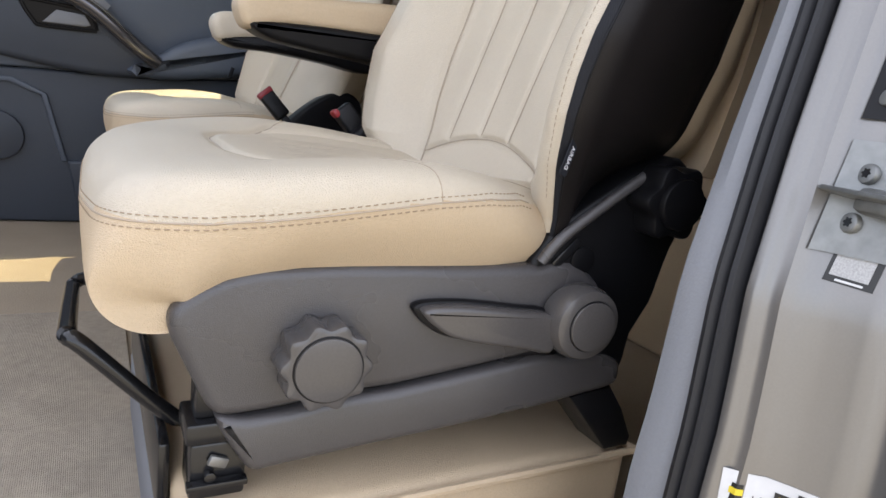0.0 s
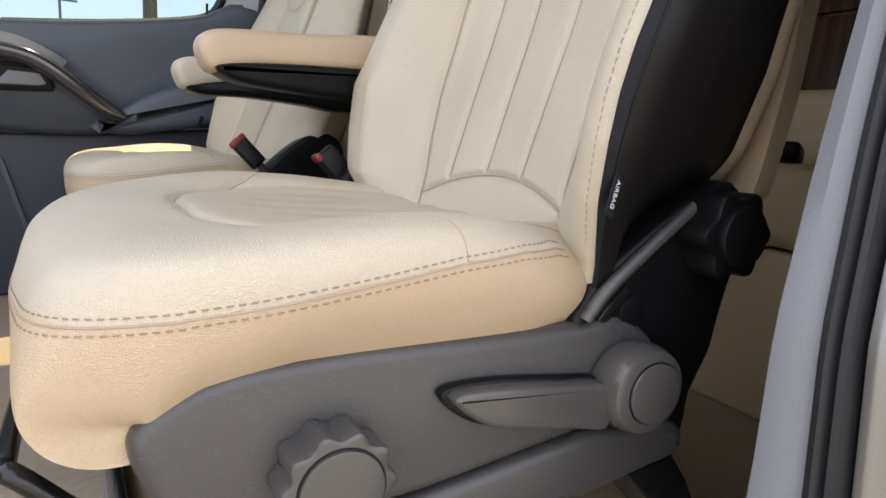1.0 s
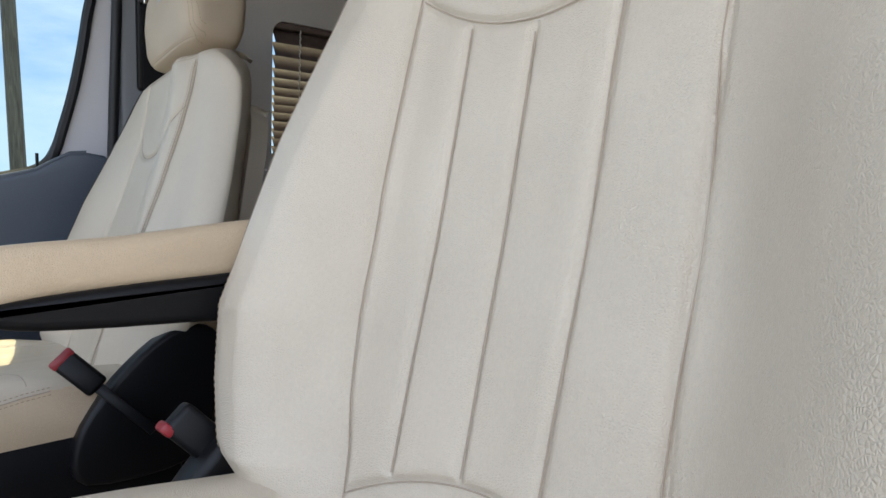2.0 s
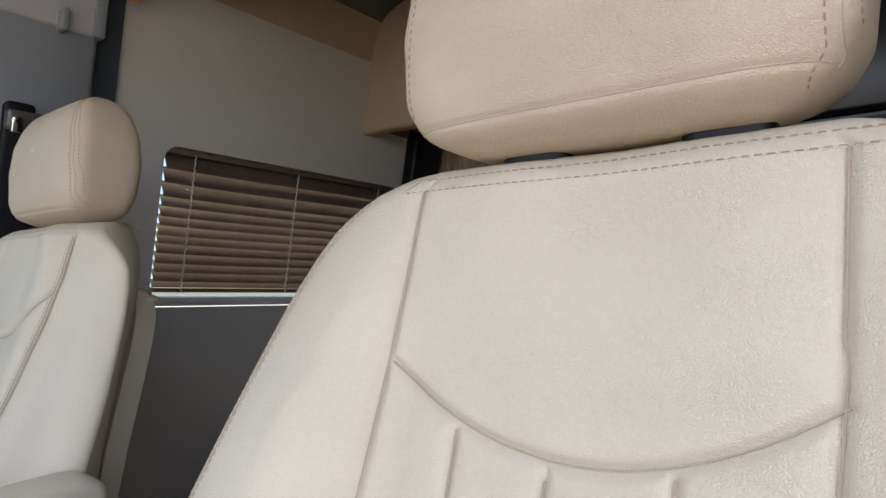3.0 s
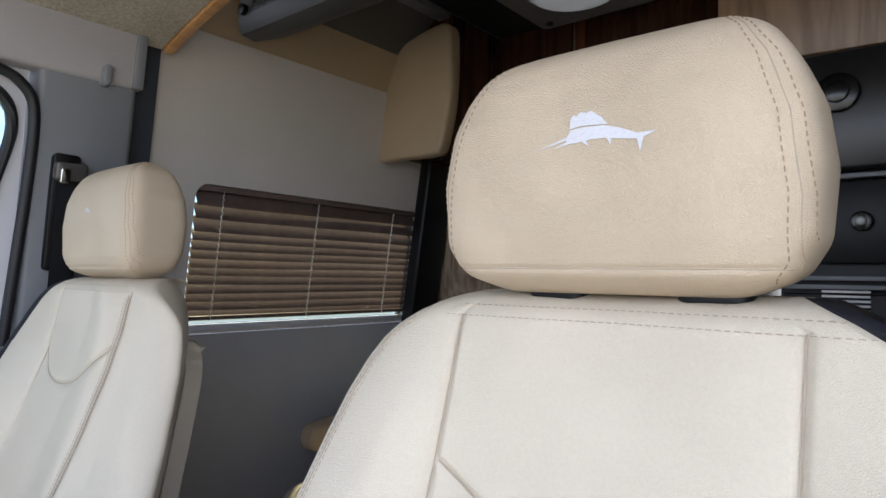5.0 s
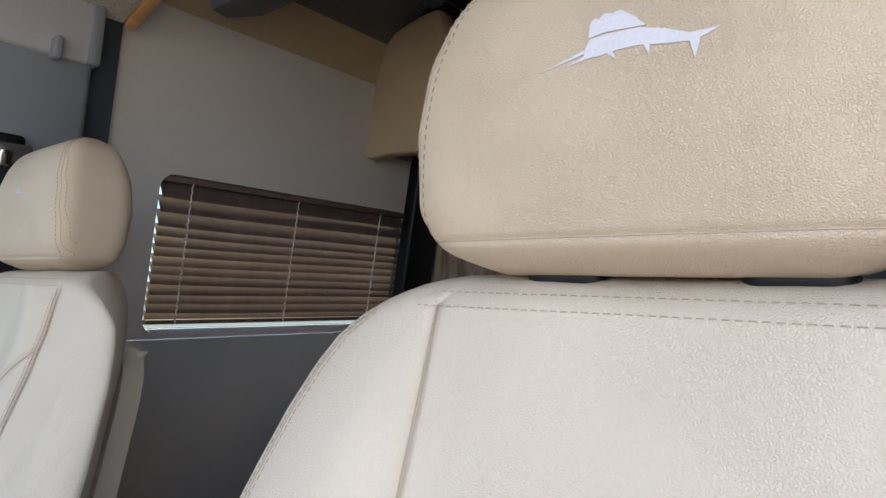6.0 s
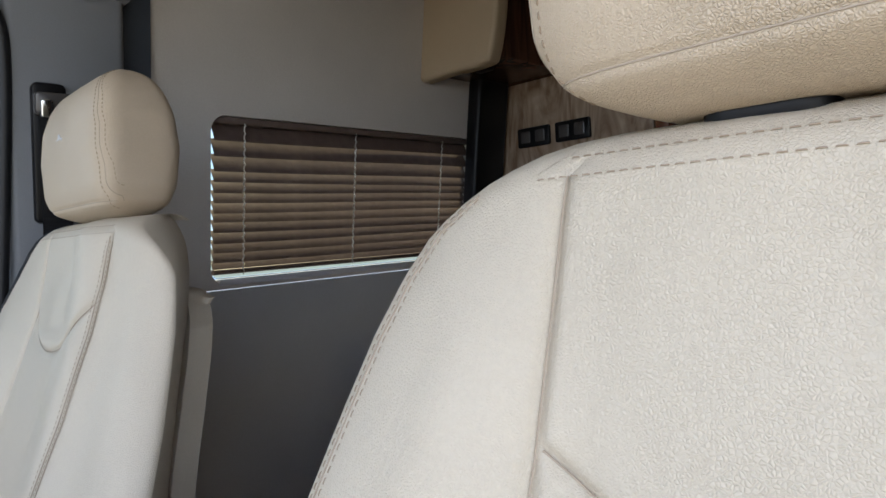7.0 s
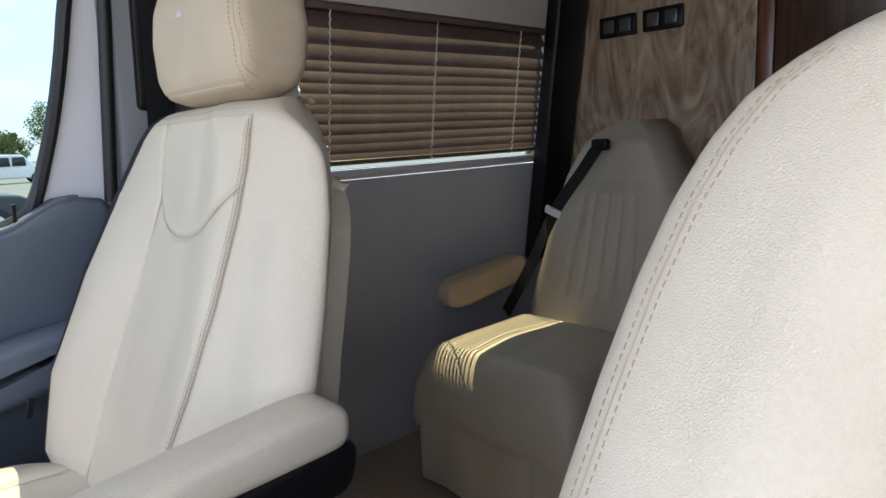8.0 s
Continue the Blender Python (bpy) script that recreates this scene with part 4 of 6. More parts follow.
def seat_pedestal(dx, py, mirror):
    m = Matrix.Translation((dx, py, 0)) @ Matrix.Diagonal((1, mirror, 1, 1))
    top = thing("seat_pedestal", "tan vinyl-covered box pedestal under a front seat", "seat base", (dx + 0.12, py, FLOOR), "seat pedestals")
    piece("front_rail", span((-0.056, -0.135, 0.235), (-0.0465, 0.222, 0.300), 0.003), BLACK_METAL, top, "black steel cross rail", m=m)
    piece("edge_trim", span((-0.056, -0.208, FLOOR + 0.009), (-0.0465, 0.222, 0.232), 0.004), GREY_TRIM, top, "grey carpet edge trim", m=m)
    piece("pedestal_body", span((-0.045, -0.213, FLOOR), (0.400, 0.25, 0.272), 0.016, 4), LEATHER_SIDE, top, m=m)
    edge = [(-0.04, -0.214, 0.263), (0.15, -0.215, 0.265), (0.385, -0.214, 0.265), (0.401, -0.195, 0.266), (0.401, 0.0, 0.266)]
    piece("piping", tube([(-0.044, -0.212, FLOOR + 0.002), (-0.044, -0.212, 0.20), (-0.044, -0.212, 0.260)], 0.0042, 8), LEATHER_SIDE, top, "tan welt piping", m=m)
    piece("piping", tube(smooth_line(edge, 6), 0.0042, 8), LEATHER_SIDE, top, "tan welt piping", m=m)
    return top


seat_pedestal(0, 0, 1)
seat("driver_seat", "cream leather captain's seat with black outer flank and charcoal valance", 0.0, 0.0, 1)
seat_pedestal(0.035, 0.932, -1)
seat("passenger_seat", "cream leather captain's seat with inner armrest, beside the far door", 0.035, 0.936, -1, 0.06, 0.02, 0.835, 0.020, True, 0.34, (0.005, 1.150))

# ---- setting ----
def wall_y(z):
    """Inner face of the far side wall, which leans in with height."""
    return 1.315 - 0.147 * (z - 0.90)


def leaning(x0, x1, z0, z1, depth, off=0.0):
    """A wall slab along the far side, its inner face on wall_y + off."""
    bm = bmesh.new()
    vs = []
    for x in (x0, x1):
        for z in (z0, z1):
            for d in (0, depth):
                vs.append(bm.verts.new((x, wall_y(z) + off + d, z)))
    for q in ((0, 1, 3, 2), (4, 6, 7, 5), (0, 4, 5, 1), (2, 3, 7, 6), (0, 2, 6, 4), (1, 5, 7, 3)):
        bm.faces.new([vs[i] for i in q])
    bmesh.ops.recalc_face_normals(bm, faces=bm.faces)
    return bm


def rounded(bm, r=0.006, seg=2):
    bmesh.ops.bevel(bm, geom=list(bm.edges), offset=r, segments=seg, profile=0.5, affect="EDGES")
    return bm


def lean_over(bm, off=0.0):
    """Shears a mesh built flat at y = 0 onto the leaning far wall."""
    for v in bm.verts:
        v.co.y += wall_y(v.co.z) + off
    return bm


def holed(outer, hole, depth, off=0.0):
    """A leaning slab with a rounded hole through it. outer: x0, x1, z0, z1; hole: outline points."""
    x0, x1, z0, z1 = outer
    cx, cz = sum(p[0] for p in hole) / len(hole), sum(p[1] for p in hole) / len(hole)
    bm = bmesh.new()
    pts = list(hole)
    for ax in (x0, x1):
        for az in (z0, z1):
            ang = math.atan2(az - cz, ax - cx)
            i = min(range(len(pts)), key=lambda k: abs(math.atan2(pts[k][1] - cz, pts[k][0] - cx) - ang))
    rings = []
    for d in (0, depth):
        ins, out = [], []
        for x, z in pts:
            k = min(((x1 if x > cx else x0) - cx) / (x - cx) if abs(x - cx) > 1e-6 else 1e9, ((z1 if z > cz else z0) - cz) / (z - cz) if abs(z - cz) > 1e-6 else 1e9)
            ox, oz = cx + (x - cx) * k, cz + (z - cz) * k
            ins.append(bm.verts.new((x, wall_y(z) + off + d, z)))
            out.append(bm.verts.new((ox, wall_y(oz) + off + d, oz)))
        rings.append((ins, out))
    n = len(pts)
    for k in range(n):
        j = (k + 1) % n
        (a, A), (b, B) = rings
        extra = []
        pa, pb = A[k].co, A[j].co
        if abs(pa.x - pb.x) > 1e-5 and abs(pa.z - pb.z) > 1e-5:
            qx = x0 if min(abs(pa.x - x0), abs(pb.x - x0)) < 1e-4 else x1
            qz = z0 if min(abs(pa.z - z0), abs(pb.z - z0)) < 1e-4 else z1
            extra = [bm.verts.new((qx, wall_y(qz) + off + d, qz)) for d in (0, depth)]
        e0, e1 = ([extra[0]], [extra[1]]) if extra else ([], [])
        bm.faces.new([a[k], a[j], A[j]] + e0 + [A[k]])
        bm.faces.new([b[j], b[k], B[k]] + e1 + [B[j]])
        bm.faces.new((a[k], b[k], b[j], a[j]))
        if extra:
            bm.faces.new((A[k], extra[0], extra[1], B[k]))
            bm.faces.new((extra[0], A[j], B[j], extra[1]))
        else:
            bm.faces.new((A[k], A[j], B[j], B[k]))
    return bm


def setting(name, source, material, label, category="structure", smooth=False):
    return lone(name, source, material, label, category, kind="structure", smooth=smooth)


CEIL = 1.86
setting("floor", span((-1.1, -0.42, FLOOR - 0.06), (3.2, 1.52, FLOOR), 0), CARPET_PLAIN, "tan carpeted van floor", "floor")
lone("floor_mat", span((-0.75, -0.36, FLOOR), (-0.048, 0.62, FLOOR + 0.008), 0.003), CARPET, "beige woven floor mat in front of the seats", "mat")
WIN = (0.795, 1.625, 0.905, 1.272)
hole = round_rect(WIN[1] - WIN[0], WIN[3] - WIN[2], 0.035, 6, ((WIN[0] + WIN[1]) / 2, (WIN[2] + WIN[3]) / 2))
setting("wall_right_upper", holed((0.655, 2.4, 0.893, 1.63), hole, 0.03), WALL_FABRIC, "taupe fabric wall panel round the side window", "wall")
setting("wall_right_lower", leaning(0.655, 2.4, FLOOR, 0.890, 0.05, 0.003), WALL_GREY, "dark grey vinyl lower wall", "wall")
setting("wall_right_rear", leaning(2.4, 3.2, FLOOR, CEIL, 0.05), DARK_WOOD, "dark wood rear side wall", "wall")
# the opening left in the unseen rear wall is added to brighten the rear
setting("wall_rear", span((3.2, -0.46, FLOOR), (3.25, 1.45, 0.95), 0), DARK_WOOD, "dark rear wall below an unseen opening added for sky light", "wall")
setting("wall_rear_top", span((3.2, -0.46, 1.62), (3.25, 1.45, CEIL), 0), DARK_WOOD, "dark rear wall above an unseen opening added for sky light", "wall")
roof = bmesh.new()
for a, b in (((-0.50, -0.46), (1.37, 1.45)), ((1.61, -0.46), (3.2, 1.45)), ((1.37, -0.46), (1.61, 0.485)), ((1.37, 0.725), (1.61, 1.45))):
    part_box = bmesh.ops.create_cube(roof, size=1)["verts"]
    bmesh.ops.scale(roof, vec=(b[0] - a[0], b[1] - a[1], 0.05), verts=part_box)
    bmesh.ops.translate(roof, vec=((a[0] + b[0]) / 2, (a[1] + b[1]) / 2, CEIL + 0.025), verts=part_box)
setting("ceiling", roof, mat("charcoal_headliner", (0.03, 0.03, 0.032), 0.9, bump=0.3, scale=500, spec=0.2), "charcoal fabric ceiling", "ceiling")
setting("wall_left", span((0.44, -0.46, FLOOR), (3.2, -0.42, CEIL), 0), DARK_WOOD, "dark wood side wall behind the near pillar", "wall")
setting("wall_front", span((-1.15, -0.46, FLOOR), (-1.10, 1.45, 0.80), 0), DOOR_DARK, "dark front bulkhead below the windscreen", "wall")
setting("cab_roof", span((-0.55, -0.46, 1.72), (0.66, 1.30, 1.78), 0), HEADLINER, "plain cab roof", "ceiling")
# tan cove and dark band where the far wall meets the ceiling
cove = bmesh.new()
for (ya, za), (yb, zb) in (((1.212, 1.628), (1.165, 1.745)),):
    q = [cove.verts.new(p) for p in ((0.67, ya, za), (2.4, ya, za), (2.4, yb, zb), (0.67, yb, zb), (0.67, ya + 0.05, za), (2.4, ya + 0.05, za), (2.4, yb + 0.06, zb), (0.67, yb + 0.06, zb))]
    for f in ((0, 1, 2, 3), (4, 7, 6, 5), (0, 4, 5, 1), (2, 6, 7, 3), (0, 3, 7, 4), (1, 5, 6, 2)):
        cove.faces.new([q[i] for i in f])
setting("cove", cove, SOFFIT, "tan vinyl cove above the fabric wall", "trim")
band = bmesh.new()
q = [band.verts.new(p) for p in ((0.67, 1.166, 1.743), (2.4, 1.166, 1.743), (2.4, 1.05, CEIL), (0.67, 1.05, CEIL), (0.67, 1.22, 1.743), (2.4, 1.22, 1.743), (2.4, 1.2, CEIL), (0.67, 1.2, CEIL))]
for f in ((0, 1, 2, 3), (4, 7, 6, 5), (0, 4, 5, 1), (2, 6, 7, 3), (0, 3, 7, 4), (1, 5, 6, 2)):
    band.faces.new([q[i] for i in f])
setting("cove_band", band, mat("dark_grey_vinyl", (0.105, 0.102, 0.098), 0.6, bump=0.2, scale=400), "dark grey band below the ceiling", "trim")
setting("ceiling_trim", span((0.95, 1.000, CEIL - 0.022), (1.72, 1.046, CEIL - 0.001), 0.004), GREY_TRIM, "pale grey ceiling trim strip", "trim", True)

# far side door: painted frame, seal, glass, trim
GLASS_EDGE = [(-0.86, 0.742), (-0.40, 0.785), (-0.07, 0.819), (0.10, 0.842), (0.20, 0.860), (0.255, 0.874), (0.284, 0.893), (0.300, 0.922), (0.312, 0.960), (0.336, 1.045), (0.356, 1.140), (0.368, 1.211), (0.386, 1.290), (0.390, 1.330), (0.384, 1.362), (0.366, 1.386), (0.335, 1.400), (0.25, 1.406), (-0.10, 1.410), (-0.50, 1.405), (-0.70, 1.30), (-0.86, 1.05)]
door = thing("front_door", "closed far-side cab door with slate plastic trim and an open view through its window", "car door", (-0.25, 1.28, FLOOR))
piece("door_frame", holed((-1.10, 0.412, 0.10, 1.468), GLASS_EDGE, 0.035, -0.020), WHITE_PAINT, door, "pale painted metal window frame", False)
loop = [Vector((x, wall_y(z) - 0.022, z)) for x, z in GLASS_EDGE]
piece("window_seal", tube(smooth_line(loop, 3, True) + [loop[0]], 0.011, 8), RUBBER, door, "black rubber window seal")
lip = smooth_line([(0.401, wall_y(0.90) - 0.052, 0.90), (0.408, wall_y(1.05) - 0.054, 1.05), (0.415, wall_y(1.20) - 0.056, 1.20), (0.418, wall_y(1.31) - 0.056, 1.31), (0.413, wall_y(1.37) - 0.056, 1.37), (0.393, wall_y(1.402) - 0.056, 1.402), (0.354, wall_y(1.422) - 0.056, 1.422), (0.25, wall_y(1.430) - 0.056, 1.430), (-0.20, wall_y(1.432) - 0.056, 1.432), (-0.60, wall_y(1.436) - 0.056, 1.436)], 8)
piece("aperture_seal", tube(lip, 0.0105, 10), RUBBER, door, "black rubber seal round the door opening")
pane = bmesh.new()
pane.faces.new([pane.verts.new((x, wall_y(z) - 0.004, z)) for x, z in GLASS_EDGE])
glass = piece("window_pane", pane, GLASS, door, "clear side window glass", False)
glass.visible_shadow = False
trim = [(-0.95, 0.735), (-0.40, 0.783), (-0.07, 0.817), (0.10, 0.840), (0.20, 0.858), (0.255, 0.872), (0.290, 0.893), (0.318, 0.908), (0.350, 0.911), (0.385, 0.906), (0.396, 0.895), (0.402, 0.84), (0.404, 0.60), (-0.95, 0.50)]
panel = piece("door_panel", lean_over(prism(trim, -0.062, -0.022, "y", 0.010, 3)), DOOR_TRIM, door, "slate grained upper door panel")
piece("door_ledge", lean_over(prism([(x, z + 0.004) for x, z in trim[:9]] + [(x, z - 0.006) for x, z in reversed(trim[:9])], -0.060, -0.012, "y", 0.003, 2)), DOOR_TRIM, panel, "top ledge of the door panel")
low = [(-0.95, 0.515), (-0.20, 0.553), (0.06, 0.565), (0.404, 0.60), (0.404, 0.20), (0.39, 0.142), (-1.09, 0.142)]
lower = piece("lower_panel", lean_over(prism(low, -0.050, -0.010, "y", 0.010, 3)), DOOR_DARK, door, "dark lower door panel")
# armrest bolster: a long rounded swelling
arm = smooth_line([(-0.02, 0.575, 0), (0.04, 0.615, 0), (0.12, 0.668, 0), (0.22, 0.700, 0), (0.34, 0.712, 0), (0.402, 0.712, 0), (0.402, 0.628, 0), (0.30, 0.604, 0), (0.16, 0.576, 0), (0.06, 0.562, 0)], 5, True)
piece("armrest_bolster", lean_over(prism([(p.x, p.y) for p in arm], -0.118, -0.055, "y", 0.026, 5)), DOOR_TRIM, panel, "rounded slate door armrest")
pod = smooth_line([(-0.42, 0.60, 0), (-0.30, 0.575, 0), (-0.12, 0.556, 0), (0.03, 0.563, 0), (0.045, 0.600, 0), (-0.02, 0.655, 0), (-0.10, 0.715, 0), (-0.20, 0.735, 0), (-0.42, 0.725, 0)], 5, True)
piece("handle_pod", lean_over(prism([(p.x, p.y) for p in pod], -0.092, -0.055, "y", 0.018, 4)), DOOR_DARK, panel, "dark moulded handle surround")
grab = smooth_line([(-0.33, -0.100, 0.744), (-0.22, -0.112, 0.742), (-0.14, -0.118, 0.730), (-0.085, -0.122, 0.702), (-0.03, -0.124, 0.660), (0.02, -0.120, 0.622), (0.050, -0.108, 0.603)], 6)
piece("grab_handle", lean_over(tube(grab, 0.0185, 14)), mat("gunmetal_lacquer", (0.10, 0.10, 0.11), 0.14, metal=0.7, bump=0.02, scale=60), door, "glossy gunmetal grab handle")
cap = smooth_line([(-0.33, -0.088, 0.758), (-0.24, -0.094, 0.757), (-0.16, -0.098, 0.748), (-0.10, -0.100, 0.722), (-0.075, -0.098, 0.705)], 5)
piece("handle_cap", lean_over(tube(cap, 0, flat=(0.050, 0.022, (0.1, -1.0, 0.6)))), GREY_TRIM, door, "grey cap over the grab handle")
recess = [(-0.245, 0.700), (-0.235, 0.712), (-0.115, 0.706), (-0.098, 0.690), (-0.090, 0.666), (-0.100, 0.660), (-0.205, 0.656), (-0.222, 0.664)]
ring = piece("handle_bezel", lean_over(tube(smooth_line([(x, -0.096, z) for x, z in recess], 3, True) + [Vector((recess[0][0], -0.096, recess[0][1]))], 0.0045, 8)), BLACK, door, "black release handle bezel")
piece("release_lever", lean_over(prism([(-0.175, 0.697), (-0.115, 0.695), (-0.102, 0.672), (-0.115, 0.667), (-0.205, 0.664)], -0.101, -0.090, "y", 0.003)), GREY_TRIM, ring, "grey door release lever")
piece("recess_floor", lean_over(prism(recess, -0.0945, -0.088, "y", 0)), BLACK, ring)
piece("speaker_grille", lean_over(disc(0.065, -0.064, -0.045, (-0.315, 0.375), 40, 0.006)), DOOR_DARK, lower, "round dark speaker grille")
piece("pocket_rib", lean_over(prism([(-0.95, 0.50), (-0.272, 0.525), (-0.200, 0.492), (-0.155, 0.318), (-0.168, 0.318), (-0.212, 0.486), (-0.278, 0.512), (-0.95, 0.488)], -0.062, -0.046, "y", 0.004)), DOOR_TRIM, lower, "raised rib of the door pocket")
piece("door_pocket", lean_over(prism([(-0.155, 0.320), (0.20, 0.335), (0.20, 0.19), (-0.128, 0.185)], -0.075, -0.046, "y", 0.008, 3)), DOOR_DARK, lower, "moulded door pocket")
piece("lock_pin", tube([(0.262, wall_y(0.88) - 0.04, 0.870), (0.262, wall_y(0.91) - 0.04, 0.908)], 0.0032, 8), BLACK, door, "black lock pin")
piece("quarter_divider", lean_over(prism([(-0.262, 0.80), (-0.232, 0.803), (-0.30, 1.41), (-0.33, 1.41)], -0.030, -0.012, "y", 0.003)), BLACK, door, "black quarter window divider")

# far pillar, cantrail, hook, belt guide
pillar = setting("pillar_trim", rounded(leaning(0.418, 0.606, FLOOR, 1.462, 0.09, -0.058), 0.014, 4), GREY_TRIM, "grey plastic pillar trim", "trim", True)
# dark slab carries the shade of the recess between pillar and wall panel
setting("pillar_gap_shade", leaning(0.604, 0.668, FLOOR, 1.63, 0.05, -0.012), DOOR_DARK, "dark recessed strip painting in the shade between pillar and wall panel", "trim")
setting("cantrail", rounded(leaning(-0.95, 0.597, 1.440, 1.560, 0.06, -0.066), 0.010, 3), mat("lilac_grey_trim", (0.43, 0.415, 0.43), 0.6, bump=0.2, scale=600), "pale grey cantrail trim above the door", "trim", True)
setting("cantrail_lip", rounded(leaning(0.590, 0.612, 1.440, 1.570, 0.06, -0.072), 0.004), GREY_TRIM, "upright lip at the cantrail's end", "trim", True)
hook = thing("coat_hook", "small grey plastic coat hook on the pillar", "hook", (0.533, 1.18, 1.43))
piece("hook_peg", lean_over(prism(round_rect(0.016, 0.042, 0.007, 4, (0.533, 1.452)), -0.085, -0.056, "y", 0.004, 3)), GREY_TRIM, hook)
piece("hook_base", lean_over(prism(round_rect(0.022, 0.030, 0.006, 4, (0.533, 1.466)), -0.062, -0.052, "y", 0.002)), GREY_TRIM, hook)
guide = thing("belt_guide", "dark seat belt height adjuster on the pillar", "seat belt guide", (0.47, 1.18, 1.05))
piece("guide_track", lean_over(prism(round_rect(0.052, 0.235, 0.010, 4, (0.478, 1.165)), -0.072, -0.052, "y", 0.004)), BLACK, guide)
piece("guide_loop", lean_over(prism(round_rect(0.060, 0.038, 0.008, 4, (0.482, 1.245)), -0.092, -0.070, "y", 0.005)), PLASTIC_SMOOTH, guide)
piece("guide_buckle", lean_over(prism(round_rect(0.018, 0.030, 0.004, 3, (0.468, 1.235)), -0.098, -0.088, "y", 0.002)), CHROME, guide, "bright metal loop")
belt = [(0.482, wall_y(z) - 0.085, z) for z in np.linspace(1.235, 0.35, 12)]
lone("shoulder_belt", tube(belt, 0, flat=(0.046, 0.0016, (0, -1, 0.1))), BELT, "black webbing belt hanging along the pillar", "seat belt")

# window with its blind
win = tagged(new("window_1"), "side window behind a brown slatted blind", "window", kind="structure")
frame_loop = round_rect(WIN[1] - WIN[0] - 0.006, WIN[3] - WIN[2] - 0.006, 0.034, 6, ((WIN[0] + WIN[1]) / 2, (WIN[2] + WIN[3]) / 2))
pts = [Vector((x, wall_y(z) + 0.036, z)) for x, z in frame_loop]
piece("window_frame", tube(pts + [pts[0]], 0.010, 8), CHROME, win, "bright metal window frame")
piece("window_sill", lean_over(span((WIN[0] + 0.02, -0.002, WIN[2] - 0.004), (WIN[1] - 0.02, 0.04, WIN[2] + 0.010), 0.003)), WHITE_PAINT, win, "pale metal sill strip")
pane = bmesh.new()
pane.faces.new([pane.verts.new((x, wall_y(z) + 0.048, z)) for x, z in frame_loop])
glass = piece("window_pane", pane, GLASS, win, "side window glass", False)
glass.visible_shadow = False
blind = thing("slatted_blind", "brown slatted blind, its upper slats tilted open", "window blind", (1.21, wall_y(1.0), 0.91))
piece("head_rail", lean_over(span((WIN[0] + 0.006, 0.004, WIN[3] - 0.016), (WIN[1] - 0.006, 0.030, WIN[3] - 0.002), 0.002)), SLAT, blind)
piece("bottom_rail", lean_over(span((WIN[0] + 0.010, 0.006, 0.926), (WIN[1] - 0.010, 0.024, 0.938), 0.003)), SLAT, blind)


def slat_mesh(tilt, wide):
    verts, faces = [], []
    half, n = (WIN[1] - WIN[0]) / 2 - 0.010, 40
    for i in range(n + 1):
        x = -half + 2 * half * i / n
        for k in range(7):
            u = -1 + k / 3
            a, c = wide * u, 0.0016 * (1 - u * u)
            y = a * math.cos(tilt) - c * math.sin(tilt)
            z = a * math.sin(tilt) + c * math.cos(tilt)
            verts.append((x, y, z + 0.0012 * math.sin(x * 7.0)))
    for i in range(n):
        for k in range(6):
            a = i * 7 + k
            faces.append((a, a + 1, a + 8, a + 7))
    return mesh_of("slat", verts, faces, SLAT)


open_slat, shut_slat = slat_mesh(radians(66), 0.0228), slat_mesh(radians(61), 0.0172)
level = []
z = WIN[3] - 0.031
for k in range(19):
    level.append(z)
    z -= (0.0335, 0.0335, 0.0290)[k] if k < 3 else 0.0222
rng = random.Random(4)
for k, z in enumerate(level):
    if z < 0.94:
        break
    s = piece("slat", open_slat if k < 3 else shut_slat, None, blind)
    s.location = (1.21, wall_y(z) + 0.017, z)
    s.rotation_euler = (radians(rng.uniform(-1.5, 1.5)), radians(rng.uniform(-0.25, 0.25)), 0)
for x in (0.875, 1.185, 1.50):
    cord = []
    for k in range(60):
        z = WIN[3] - 0.012 - k * (WIN[3] - 0.93) / 60
        cord.append((x + 0.0015 * math.sin(k * 2.1), wall_y(z) + 0.004 + 0.002 * math.cos(k * 2.1), z))
    piece("blind_cord", tube(cord, 0.0016, 6), CORD, blind, "pale ladder cord")

# near pillar with jamb
def jamb_x(y, z):
    return 0.27 + 0.30 * (-0.33 - y) + interp(z, ((0.1, -0.03), (0.35, -0.012), (0.5, 0.004), (0.7, 0.046), (1.4, 0.10)))


def jamb_lean(z):
    """The pillar's edges run outwards towards the sill."""
    return interp(z, ((0.25, -0.020), (0.40, -0.0145), (0.50, -0.006), (0.60, 0.0), (0.72, 0.004)))


